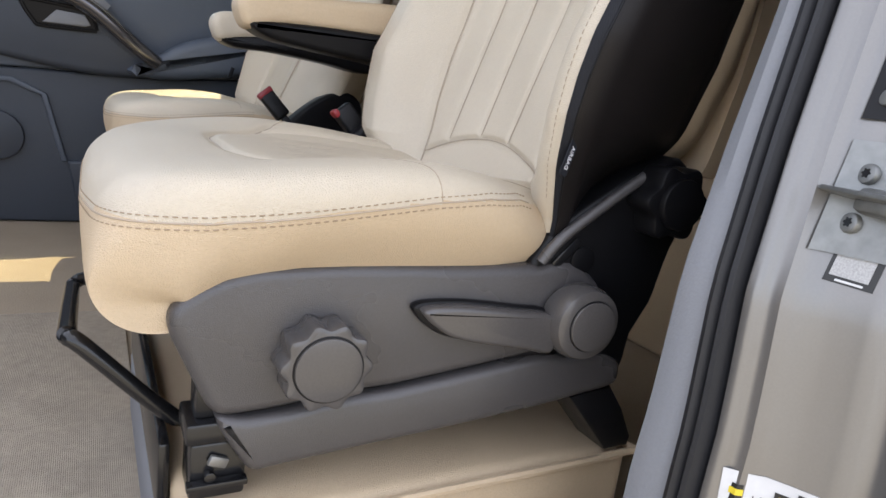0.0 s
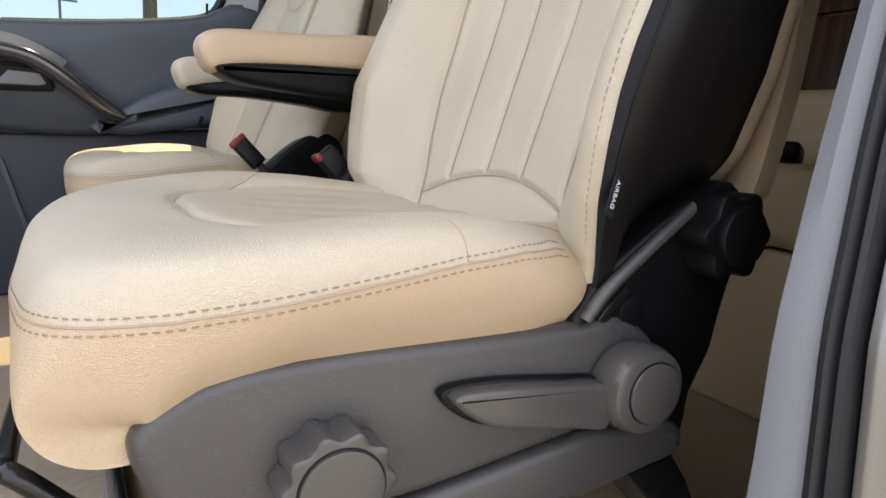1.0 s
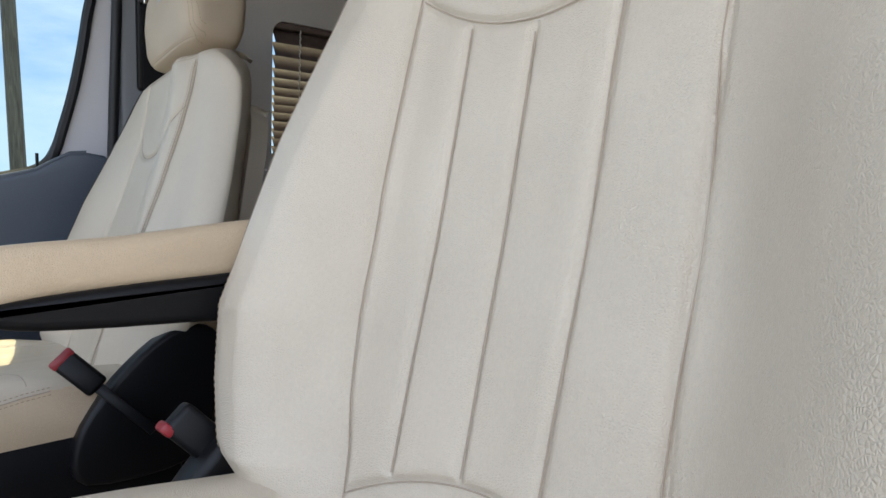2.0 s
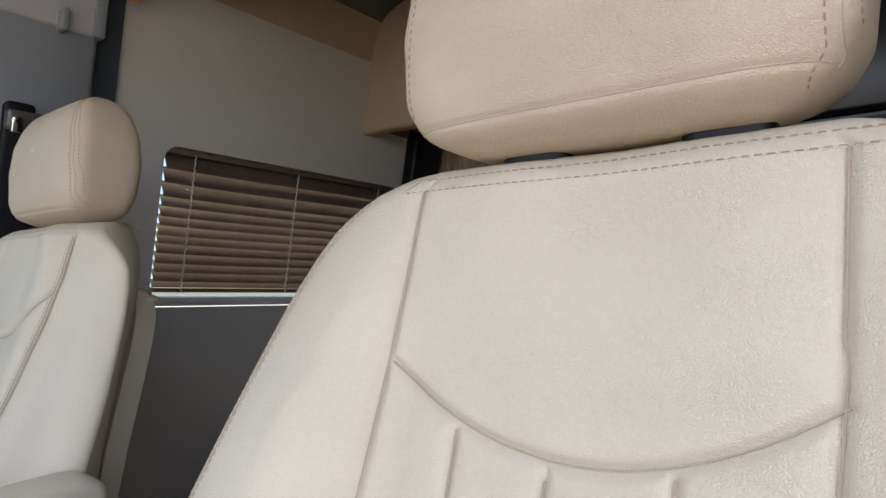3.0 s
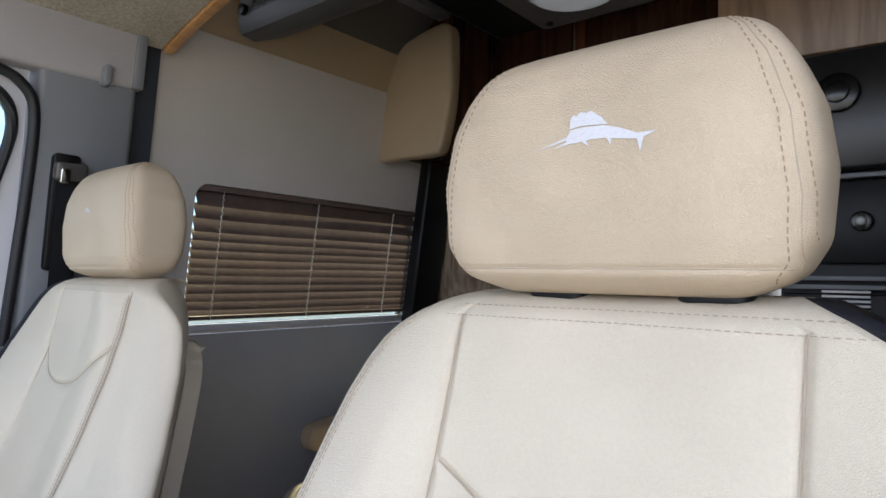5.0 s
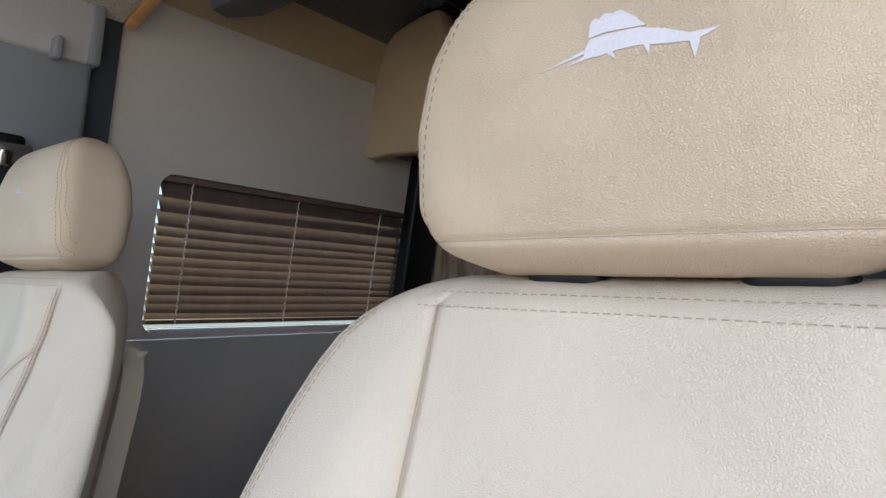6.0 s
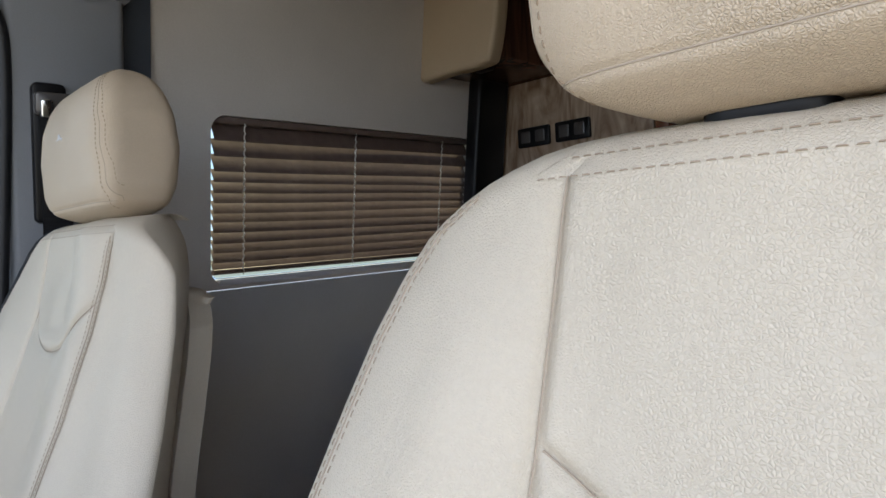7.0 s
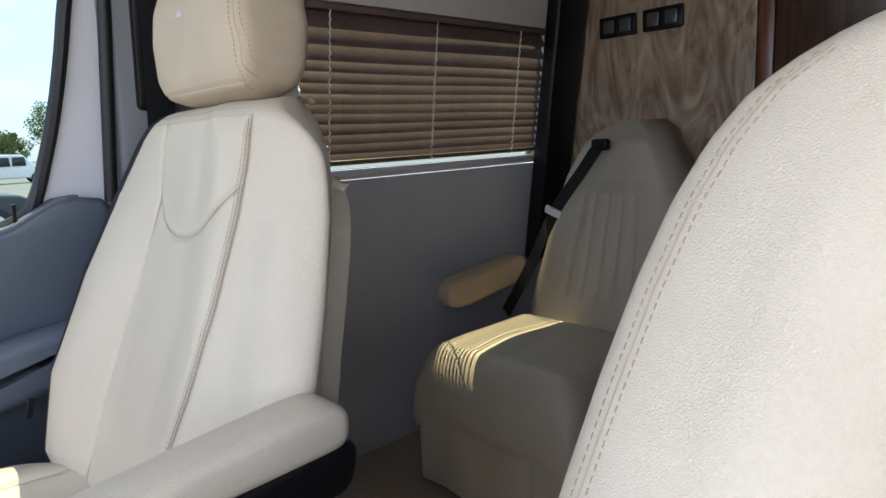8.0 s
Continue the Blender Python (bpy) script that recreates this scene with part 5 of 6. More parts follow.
def jamb_strip(ys, bulge, z0=0.10, z1=1.55, rows=60, back=0.05, shift=(), step=0.0, first=3):
    """A strip of the pillar: profile points across y with a forward bulge each, swept up the leaning pillar."""
    bm = bmesh.new()
    grid = []
    for j in range(rows + 1):
        z = z0 + (z1 - z0) * j / rows
        sh = interp(z, shift) if shift else 0.0
        sink = step * (1 - smoothstep(0.42, 0.52, z))
        line = []
        for k, (y, b) in enumerate(zip(ys, bulge)):
            yy = y + jamb_lean(z) + sh * (1 - k / max(len(ys) - 1, 1))
            inner = first <= k < len(ys) - 1
            line.append(bm.verts.new((jamb_x(yy, z) - b + (sink if inner else 0.0), yy, z)))
        ya, yb = ys[0] + jamb_lean(z), ys[-1] + jamb_lean(z)
        line += [bm.verts.new((jamb_x(yb, z) + back, yb, z)), bm.verts.new((jamb_x(ya, z) + back, ya, z))]
        grid.append(line)
    n = len(grid[0])
    for r0, r1 in zip(grid, grid[1:]):
        for k in range(n):
            bm.faces.new((r0[k], r0[(k + 1) % n], r1[(k + 1) % n], r1[k]))
    bm.faces.new(grid[0])
    bm.faces.new(list(reversed(grid[-1])))
    return bm


pil = thing("door_pillar", "silver painted door pillar with grey inner trim and black rubber seal", "pillar", (0.3, -0.40, FLOOR), kind="structure")
piece("inner_trim", jamb_strip([-0.318, -0.326, -0.338, -0.3485], [-0.020, 0.002, 0.008, 0.006], back=0.14, shift=((0.35, 0.012), (0.7, -0.010), (1.5, -0.012))), GREY_TRIM, pil, "grey plastic inner pillar trim")
piece("door_seal", jamb_strip([-0.3490, -0.3515, -0.3550, -0.3585, -0.3610, -0.3645, -0.3675], [0.004, 0.012, 0.014, 0.008, 0.012, 0.012, 0.002]), RUBBER, pil, "double-lipped black rubber door seal")
JAMB_Y = [-0.3680, -0.370, -0.374, -0.3775, -0.3800, -0.3815, -0.3828, -0.387, -0.3905, -0.394, -0.400, -0.415, -0.433, -0.443, -0.4485, -0.4515, -0.4535]
JAMB_B = [0.000, 0.006, 0.008, 0.0075, 0.0060, 0.0030, 0.0026, 0.0030, 0.0042, 0.000, -0.005, -0.006, -0.006, -0.005, -0.008, -0.017, -0.034]
JAMB_STEP = 0.002
jamb = piece("jamb", jamb_strip(JAMB_Y, JAMB_B, rows=170, step=JAMB_STEP, first=1), SILVER, pil, "silver painted jamb")
piece("outer_skin", jamb_strip([-0.484, -0.489, -0.500, -0.60], [-0.040, -0.026, -0.022, -0.02]), SILVER, pil, "silver outer skin beyond a dark gap")
piece("gap_rubber", jamb_strip([-0.4545, -0.4835], [-0.034, -0.040]), RUBBER, pil)


def on_jamb(y, z, lift=0.0):
    return Matrix.Translation((jamb_x(y, z) + 0.006 - lift, y, z)) @ Matrix.Rotation(radians(-16.7), 4, "Z") @ Matrix.Rotation(radians(11.5 if z > 0.45 else 6.0), 4, "Y")


def jamb_piece(name, bm, material, y, z, lift, parent, label=""):
    bmesh.ops.transform(bm, matrix=on_jamb(y, z, lift), verts=bm.verts)
    return piece(name, bm, material, parent, label)


def jamb_face(y, z):
    """The jamb's front surface."""
    b = interp(jamb_lean(z) - y, list(zip([-q for q in JAMB_Y], JAMB_B)))
    return jamb_x(y, z) - b + JAMB_STEP * (1 - smoothstep(0.42, 0.52, z))


def jamb_patch(name, yc, zc, w, h, lift, material, parent, label="", turn=0.0):
    """A thin sheet stuck on the jamb, following its surface; w across, h up."""
    bm = bmesh.new()
    n, m, rim = 8, 8, []
    ca, sa = math.cos(radians(turn)), math.sin(radians(turn))
    grid = []
    for d in (lift, lift - 0.0004):
        sheet = []
        for j in range(m + 1):
            for k in range(n + 1):
                u, v = w * (k / n - 0.5), h * (j / m - 0.5)
                y, z = yc + u * ca - v * sa, zc + u * sa + v * ca
                sheet.append(bm.verts.new((jamb_face(y, z) - d, y, z)))
        grid.append(sheet)
    for sheet in grid:
        for j in range(m):
            for k in range(n):
                a = j * (n + 1) + k
                bm.faces.new((sheet[a], sheet[a + 1], sheet[a + n + 2], sheet[a + n + 1]))
    edge = list(range(n + 1)) + [(n + 1) * j + n for j in range(1, m + 1)] + [(n + 1) * m + k for k in range(n - 1, -1, -1)] + [(n + 1) * j for j in range(m - 1, 0, -1)]
    for a, b in zip(edge, edge[1:] + edge[:1]):
        bm.faces.new((grid[0][a], grid[0][b], grid[1][b], grid[1][a]))
    return piece(name, bm, material, parent, label)


# striker: plate, tongue and two socket bolts
WORN = mat("worn_zinc", (0.22, 0.225, 0.22), 0.45, metal=0.7, bump=0.15, scale=160, var=0.25, stain=60)
striker = thing("door_striker", "worn steel door striker bolted to the silver jamb", "door striker", (0.3, -0.43, 0.52))
jamb_patch("striker_plate", -0.424, 0.5715, 0.050, 0.072, 0.003, WORN, striker)
jamb_piece("striker_tongue", prism([(0.004, -0.034), (0.004, 0.012), (-0.014, 0.020), (-0.024, 0.022), (-0.028, 0.016), (-0.028, -0.034)], -0.0016, 0.0016, "z", 0.0012), WORN, -0.420, 0.5705, 0.0, striker, "flat worn steel tongue")
jamb_piece("striker_block", box((0.016, 0.034, 0.016), (-0.006, -0.014, -0.001), 0.004, 2), WORN, -0.420, 0.5705, 0.0, striker)
for y, z in ((-0.4150, 0.5864), (-0.4155, 0.5551)):
    b = jamb_piece("striker_bolt", disc(0.0066, -0.0075, -0.002, (0, 0), 24, 0.0015, "x"), WORN, y, z, 0.0, striker, "socket-head bolt")
    jamb_piece("socket", disc(0.0034, -0.0079, -0.0073, (0, 0), 36, 0, "x", 6, 0.0012), BLACK_METAL, y, z, 0.0, b)
plate = thing("hinge_plate", "black plate with two screws on the jamb", "plate", (0.33, -0.44, 0.63))
jamb_patch("plate_body", -0.4155, 0.652, 0.034, 0.062, 0.0025, BLACK, plate)
for z in (0.634, 0.669):
    jamb_piece("plate_screw", disc(0.0055, -0.0065, -0.002, (0, 0), 20, 0.0015, "x"), WORN, -0.409, z, 0.0, plate, "bright screw head")
# stickers
tag = thing("square_sticker", "small black-bordered sticker with a plain grey field on the jamb", "sticker", (0.32, -0.43, 0.53))
jamb_patch("sticker_border", -0.4235, 0.5290, 0.027, 0.0235, 0.0008, LABEL_BLACK, tag, turn=3)
jamb_patch("sticker_field", -0.4230, 0.5305, 0.021, 0.0175, 0.0014, mat("grey_print", (0.36, 0.36, 0.36), 0.5, bump=0.1, scale=1500, var=0.4), tag, turn=3)
jamb_patch("text_bar", -0.4235, 0.5192, 0.015, 0.0014, 0.0014, LABEL_WHITE, tag, turn=3)
lab = thing("data_label", "white data label with black and yellow warning blocks on the jamb", "label", (0.26, -0.41, 0.36))
LY, LZ = -0.4255, 0.341
jamb_patch("label_sheet", LY, LZ, 0.055, 0.080, 0.0008, LABEL_WHITE, lab, turn=-4)
for y, z, w, h in ((0.0205, 0.004, 0.010, 0.052), (-0.0065, 0.012, 0.015, 0.042), (-0.0215, 0.006, 0.009, 0.040)):
    blk = jamb_patch("warning_block", LY + y, LZ + z, w, h, 0.0013, LABEL_BLACK, lab, "black warning block", -4)
    for k in range(5):
        jamb_patch("text_bar", LY + y, LZ + z + h * (0.40 - 0.19 * k), w * 0.78, h * 0.085, 0.0018, LABEL_YELLOW, blk, turn=-4)
for k in range(4):
    jamb_patch("text_bar", LY + 0.0085, LZ + 0.024 - 0.006 * k, 0.008, 0.0014, 0.0013, LABEL_BLACK, lab, turn=-4)
jamb_patch("text_bar", LY - 0.016, LZ + 0.0365, 0.012, 0.0026, 0.0013, LABEL_BLACK, lab, turn=-4)

# ---- things in the cabin ----
def buckle(at, lean, label, face):
    top = thing("belt_buckle", label, "seat belt buckle", at, "belt buckles")
    m = Matrix.Translation(at) @ Euler((radians(lean[0]), radians(lean[1]), 0)).to_matrix().to_4x4()
    piece("buckle_body", box((0.030, 0.024, 0.060), (0, 0, -0.030), 0.005, 3), BLACK, top, m=m)
    wide = 0.0315 if face else 0.009
    piece("release_button", box((wide, 0.0248, 0.012), (-(0.0315 - wide) / 2, 0, -0.003), 0.003, 2), RED, top, "red release button", m=m)
    piece("buckle_stalk", box((0.014, 0.008, 0.10), (0, 0, -0.10), 0.002, 2), BLACK, top, m=m)
    return top


buckle((0.192, 0.652, 0.574), (-12, -42), "black belt buckle with red button beside the passenger seat", 1)
buckle((0.215, 0.272, 0.572), (-8, -42), "black belt buckle with red button beside the driver seat", 0)

# airbag tag sewn into the outer edge of the near backrest
tagob = thing("airbag_tag", "black sewn tag with white lettering on the backrest edge", "tag", (0.21, -0.25, 0.57))
tp = Vector((0.2245, -0.2405, 0.567))
tm = Matrix.Translation(tp) @ Euler((radians(90), radians(-71), radians(12))).to_matrix().to_4x4() @ Matrix.Rotation(math.pi, 4, 'Z')
piece("tag_cloth", box((0.030, 0.0095, 0.0012), (0, 0, 0), 0.0004, 1), BLACK_MESH, tagob, m=tm)
tcurve = bpy.data.curves.new("tag_lettering", "FONT")
tcurve.body = "AIRBAG"
tcurve.size, tcurve.extrude = 0.0056, 0.0002
tcurve.align_x, tcurve.align_y = "CENTER", "CENTER"
tcurve.materials.append(WHITE_THREAD)
letters = new("tag_lettering", tcurve)
letters.matrix_basis = tm @ Matrix.Translation((0, 0, 0.0009))
attach(letters, tagob)


ptag = thing("airbag_tag", "small black sewn tag on the passenger backrest edge", "tag", (0.23, 1.19, 0.60))
piece("tag_cloth", box((0.010, 0.004, 0.030), (0.228, 1.192, 0.604), 0.0008, 1, (0, 18, 20)), BLACK_MESH, ptag)
piece("text_bar", box((0.0036, 0.0046, 0.020), (0.227, 1.192, 0.604), 0.0004, 1, (0, 18, 20)), WHITE_THREAD, ptag)


# rear seats: a captain's seat in taupe leather
def rear_seat():
    top = thing("bench_seat", "taupe leather rear seat with a draped skirt and padded arm", "car seat", (1.22, 1.04, FLOOR), "rear seats")
    y0, y1 = 0.76, 1.205
    # cushion: rounded block with a soft crown
    verts, faces = [], []
    nx, ny = 40, 44
    for j in range(nx + 1):
        for k in range(ny + 1):
            u, v = -1 + 2 * j / nx, -1 + 2 * k / ny
            x = 1.205 + 0.205 * u
            y = (y0 + y1) / 2 + (y1 - y0) / 2 * v
            z = 0.497 - 0.05 * max(abs(u) - 0.72, 0) ** 2 / 0.0784 - 0.045 * max(abs(v) - 0.78, 0) ** 2 / 0.0484 + 0.012 * (1 - u * u) * (1 - v * v)
            for line in (-0.35, 0.0, 0.35):
                z -= 0.004 * math.exp(-(((v - line) / 0.02) ** 2)) * (u > -0.7)
            verts.append((x, y, z + 0.003 * noise.noise(Vector((x * 9, y * 9, 1)))))
    n = ny + 1
    for j in range(nx):
        for k in range(ny):
            faces.append((j * n + k, j * n + k + 1, (j + 1) * n + k + 1, (j + 1) * n + k))
    ring = [k for k in range(n)] + [j * n + ny for j in range(1, nx + 1)] + [nx * n + k for k in range(ny - 1, -1, -1)] + [j * n for j in range(nx - 1, 0, -1)]
    prev = ring
    for depth, bulge in ((0.03, 0.008), (0.08, 0.012), (0.12, 0.006)):
        cur = []
        for i in ring:
            x, y, z = verts[i]
            dx, dy = x - 1.205, y - (y0 + y1) / 2
            L = math.hypot(dx, dy)
            verts.append((x + dx / L * bulge, y + dy / L * bulge, min(z, 0.449) - depth))
            cur.append(len(verts) - 1)
        for a in range(len(ring)):
            b = (a + 1) % len(ring)
            faces.append((prev[a], prev[b], cur[b], cur[a]))
        prev = cur
    piece("cushion", mesh_of("cushion", verts, faces, GREY_LEATHER), None, top)
    # skirt with a pleat
    sk = bmesh.new()
    outline = []
    for k in range(61):
        y = y0 + (y1 - y0) * k / 60
        pleat = 0.014 * math.exp(-(((y - 0.86) / 0.008) ** 2))
        outline.append((1.006 + pleat + 0.003 * math.sin(y * 40), y))
    outline += [(1.41, y1), (1.41, y0)]
    piece("skirt", prism(outline, FLOOR + 0.015, 0.340, "z", 0), GREY_LEATHER, top, "draped vinyl skirt with a pleat")
    # backrest: rounded slab with vertical channels
    verts, faces = [], []
    rows, cols = 60, 60
    for j in range(rows + 1):
        h = j / rows
        z = 0.44 + 0.56 * h
        half = interp(h, ((0.0, 0.235), (0.2, 0.225), (0.4, 0.205), (0.6, 0.185), (0.75, 0.162), (0.88, 0.122), (0.95, 0.088), (1.0, 0.035)))
        xf = 1.395 + 0.14 * h + 0.05 * max(h - 0.9, 0) / 0.1
        for k in range(cols + 1):
            v = -1 + 2 * k / cols
            y = 0.985 + half * v
            x = xf + 0.045 * max(abs(v) - 0.75, 0) ** 2 / 0.0625
            for line in (-0.42, -0.21, 0.0, 0.21, 0.42):
                x += 0.010 * math.exp(-(((v - line) / 0.028) ** 2)) * smoothstep(0.18, 0.24, h) * (1 - smoothstep(0.66, 0.70, h + 0.12 * v * v))
            x += 0.009 * math.exp(-(((h - (0.70 - 0.0 + 0.12 * v * v)) / 0.010) ** 2)) * (abs(v) < 0.6)
            verts.append((x, y, z))
    n = cols + 1
    for j in range(rows):
        for k in range(cols):
            faces.append((j * n + k, j * n + k + 1, (j + 1) * n + k + 1, (j + 1) * n + k))
    base = len(verts)
    for j in range(rows + 1):
        for k in (0, cols):
            x, y, z = verts[j * n + k]
            verts.append((x + 0.09, y, z))
    for j in range(rows):
        a, b = base + 2 * j, base + 2 * j + 2
        faces.append((j * n, (j + 1) * n, b, a))
        faces.append((j * n + cols, (j + 1) * n + cols, b + 1, a + 1))
        faces.append((a, b, b + 1, a + 1))
    piece("backrest", mesh_of("backrest", verts, faces, GREY_LEATHER), None, top, "channelled taupe leather backrest")
    arm = smooth_line([(1.15, 0.560, 0), (1.16, 0.610, 0), (1.22, 0.624, 0), (1.34, 0.635, 0), (1.44, 0.640, 0), (1.45, 0.575, 0), (1.34, 0.556, 0), (1.20, 0.540, 0)], 5, True)
    piece("armrest", prism([(p.x, p.y) for p in arm], 1.225, 1.285, "y", 0.016, 4), SOFFIT, top, "tan padded armrest")
    return top


rs = rear_seat()
# low tan bench behind the driver seat
sf = thing("sofa", "low tan leather bench with a short back behind the driver seat", "sofa", (1.1, 0.1, FLOOR))
piece("base", span((0.94, -0.24, FLOOR), (1.30, 0.44, 0.44), 0.012, 3), SOFFIT, sf)
piece("cushion", span((0.92, -0.25, 0.444), (1.22, 0.45, 0.585), 0.035, 5), LEATHER_SIDE, sf, "tan leather cushion")
piece("backrest", span((1.225, -0.25, 0.45), (1.315, 0.45, 0.735), 0.028, 5), SOFFIT, sf, "tan vinyl backrest")
piece("armrest", span((0.98, 0.36, 0.66), (1.22, 0.43, 0.735), 0.028, 5), LEATHER_SIDE, sf, "cream padded armrest")
piece("armrest_post", span((1.08, 0.375, 0.58), (1.14, 0.415, 0.664), 0.006), BLACK, sf)
bk = thing("belt_buckle", "black belt buckle lying on the tan bench", "buckle", (1.12, 0.2, 0.585), "belt buckles")
piece("buckle_body", box((0.10, 0.06, 0.035), (1.12, 0.19, 0.604), 0.010, 3, (0, 6, 25)), BLACK, bk)
beltp = smooth_line([(1.47, 1.005, 0.935), (1.445, 1.04, 0.87), (1.41, 1.095, 0.775), (1.385, 1.165, 0.62), (1.365, 1.235, 0.49)], 8)
rb = thing("rear_belt", "black shoulder belt across the rear seat with a bright tongue", "seat belt", (1.4, 1.1, 0.5))
piece("webbing", tube(beltp, 0, flat=(0.040, 0.002, (-1, 0.2, 0.3))), BELT, rb)
piece("belt_tongue", box((0.010, 0.046, 0.022), (1.402, 1.095, 0.775), 0.003, 2, (25, -20, 0)), mat("bright_tongue_steel", (0.8, 0.8, 0.78), 0.3, metal=0.3), rb, "bright steel belt tongue")
piece("belt_anchor", box((0.020, 0.050, 0.030), (1.478, 1.0, 0.942), 0.008, 3), BLACK, rb)

# partition with marbled wood face and two black outlets
part_wall = setting("partition", span((1.735, 0.73, FLOOR), (1.775, 1.34, CEIL), 0.002), BURL, "marbled light wood partition behind the rear seat", "wall")
piece("partition_head", span((1.722, 0.73, 1.43), (1.735, 1.34, CEIL - 0.004), 0.003), DARK_WOOD, part_wall, "dark wood head panel")
for y, label in ((1.105, "black double outlet on the wood partition"), (0.969, "black switch plate on the wood partition")):
    o = thing("outlet_plate", label, "outlet", (1.73, y, 1.262), "partition outlets")
    body = piece("plate", prism(round_rect(0.116, 0.058, 0.006, 3, (y, 1.264)), 1.724, 1.735, "x", 0.003), BLACK, o)
    for dy in (-0.026, 0.026):
        piece("socket", prism(round_rect(0.034, 0.036, 0.004, 3, (y + dy, 1.264)), 1.720, 1.7245, "x", 0.002), PLASTIC_SMOOTH, body)
lone("curtain_post", lean_over(prism(round_rect(0.135, 0.86, 0.02, 4, (1.657, 1.02)), -0.055, -0.002, "y", 0.012, 3)), BLACK, "black padded post beside the window", "post")
dc = thing("dark_cabinet", "tall dark cherry cabinet beside the aisle", "cabinet", (2.0, 0.45, FLOOR))
piece("cabinet_body", span((1.752, 0.20, FLOOR), (2.4, 0.727, CEIL - 0.004), 0.004), DARK_WOOD, dc)
piece("edge_strip", span((1.738, 0.690, FLOOR), (1.752, 0.727, CEIL - 0.004), 0.004), wood("red_cherry_edging", (0.20, 0.075, 0.035), (0.10, 0.035, 0.018), 5.0, "Z", 0.25), dc, "reddish cherry edge strip")
for z0, z1 in ((0.20, 0.98), (0.99, 1.82)):
    panel_door = piece("cabinet_door", span((1.735, 0.22, z0), (1.752, 0.686, z1), 0.004), DARK_WOOD, dc)
    piece("door_pull", box((0.012, 0.012, 0.09), (1.729, 0.25, (z0 + z1) / 2), 0.004, 2), STEEL, panel_door, "small steel pull")

# overhead cabinet on the far side with padded end
oc = thing("overhead_cabinet", "tan padded overhead cabinet along the far wall", "cabinet", (1.9, 1.1, 1.43))
piece("cabinet_body", span((1.452, 0.99, 1.434), (2.40, 1.235, CEIL - 0.01), 0.006), DARK_WOOD, oc, "dark wood cabinet body")
endp = smooth_line([(1.268, 1.425, 0), (1.240, 1.56, 0), (1.215, 1.70, 0), (1.16, 1.765, 0), (1.04, 1.80, 0), (0.965, 1.795, 0), (0.950, 1.72, 0), (0.955, 1.56, 0), (0.985, 1.435, 0), (1.02, 1.412, 0), (1.14, 1.414, 0)], 6, True)
piece("padded_end", prism([(p.x, p.y) for p in endp], 1.400, 1.450, "x", 0.012, 4), SOFFIT, oc, "tan padded end panel")
piece("latch", box((0.030, 0.050, 0.020), (1.46, 1.06, 1.420), 0.005, 2), BLACK, oc)

# overhead shelf above the cab with oak edging
under = [(1.176, 1.545), (1.06, 1.580), (0.93, 1.612), (0.60, 1.650), (0.0, 1.650), (-0.25, 1.60), (-0.40, 1.53)]
shelf = thing("cab_shelf", "mottled fabric shelf above the cab with orange oak edging", "shelf", (0.1, 0.45, 1.55))
piece("shelf_board", prism(under + [(y, z + 0.05) for y, z in reversed(under)], -0.45, 0.655, "x", 0.004), BUNK_FABRIC, shelf, "mottled grey-tan fabric underside")
piece("oak_edge", prism([(y, z - 0.006) for y, z in under] + [(y, z + 0.030) for y, z in reversed(under)], 0.656, 0.680, "x", 0.004), OAK_EDGE, shelf, "orange oak edging")

# ceiling console with grilles
con = thing("ceiling_console", "dark grey ceiling console with perforated grilles", "console", (0.83, 0.6, 1.58))
prof = [(0.775, 1.616), (0.785, 1.594), (0.82, 1.588), (0.90, 1.622), (0.90, CEIL), (0.79, CEIL)]
body = piece("console_body", prism(prof, 0.12, 1.075, "y", 0.008, 3), mat("grey_console_plastic", (0.055, 0.058, 0.062), 0.5, bump=0.2, scale=600), con)
for yc in (0.955, 0.73):
    g = piece("grille", box((0.004, 0.135, 0.040), (0.7775, yc, 1.652), 0.002, 2), BLACK, body, "black perforated grille")
    for i in range(9):
        for j in range(3):
            piece("grille_bar", box((0.003, 0.010, 0.007), (0.7752, yc - 0.056 + 0.014 * i, 1.640 + 0.012 * j), 0.001, 1), PLASTIC_SMOOTH, g)
piece("console_knob", disc(0.013, 0.764, 0.778, (1.045, 1.642), 24, 0.003, "x"), BLACK, body, "round black knob")

# roof vent
vent = thing("roof_vent", "square black-framed roof vent with a white round dome", "roof vent", (1.49, 0.605, CEIL))
ring = bmesh.new()
outer = round_rect(0.41, 0.41, 0.02, 4, (1.49, 0.605))
inner = [(1.49 + 0.135 * math.cos(a), 0.605 + 0.135 * math.sin(a)) for a in (math.atan2(p[1] - 0.605, p[0] - 1.49) for p in outer)]
rows = [[ring.verts.new((x, y, z)) for x, y in pts] for pts, z in ((outer, CEIL), (outer, CEIL - 0.028), (inner, CEIL - 0.028), (inner, CEIL))]
for a, b in zip(rows, rows[1:]):
    for k in range(len(a)):
        ring.faces.new((a[k], a[(k + 1) % len(a)], b[(k + 1) % len(b)], b[k]))
piece("vent_frame", ring, mat("grey_vent_plastic", (0.24, 0.245, 0.25), 0.5, bump=0.15, scale=500), vent, "grey plastic vent frame", False)
dome = bmesh.new()
bmesh.ops.create_uvsphere(dome, u_segments=40, v_segments=12, radius=0.134)
bmesh.ops.scale(dome, vec=(1, 1, 0.30), verts=dome.verts)
bmesh.ops.translate(dome, vec=(1.49, 0.605, CEIL - 0.022), verts=dome.verts)
DOME = bpy.data.materials.new("translucent_dome")
DOME.use_nodes = True
dn = DOME.node_tree
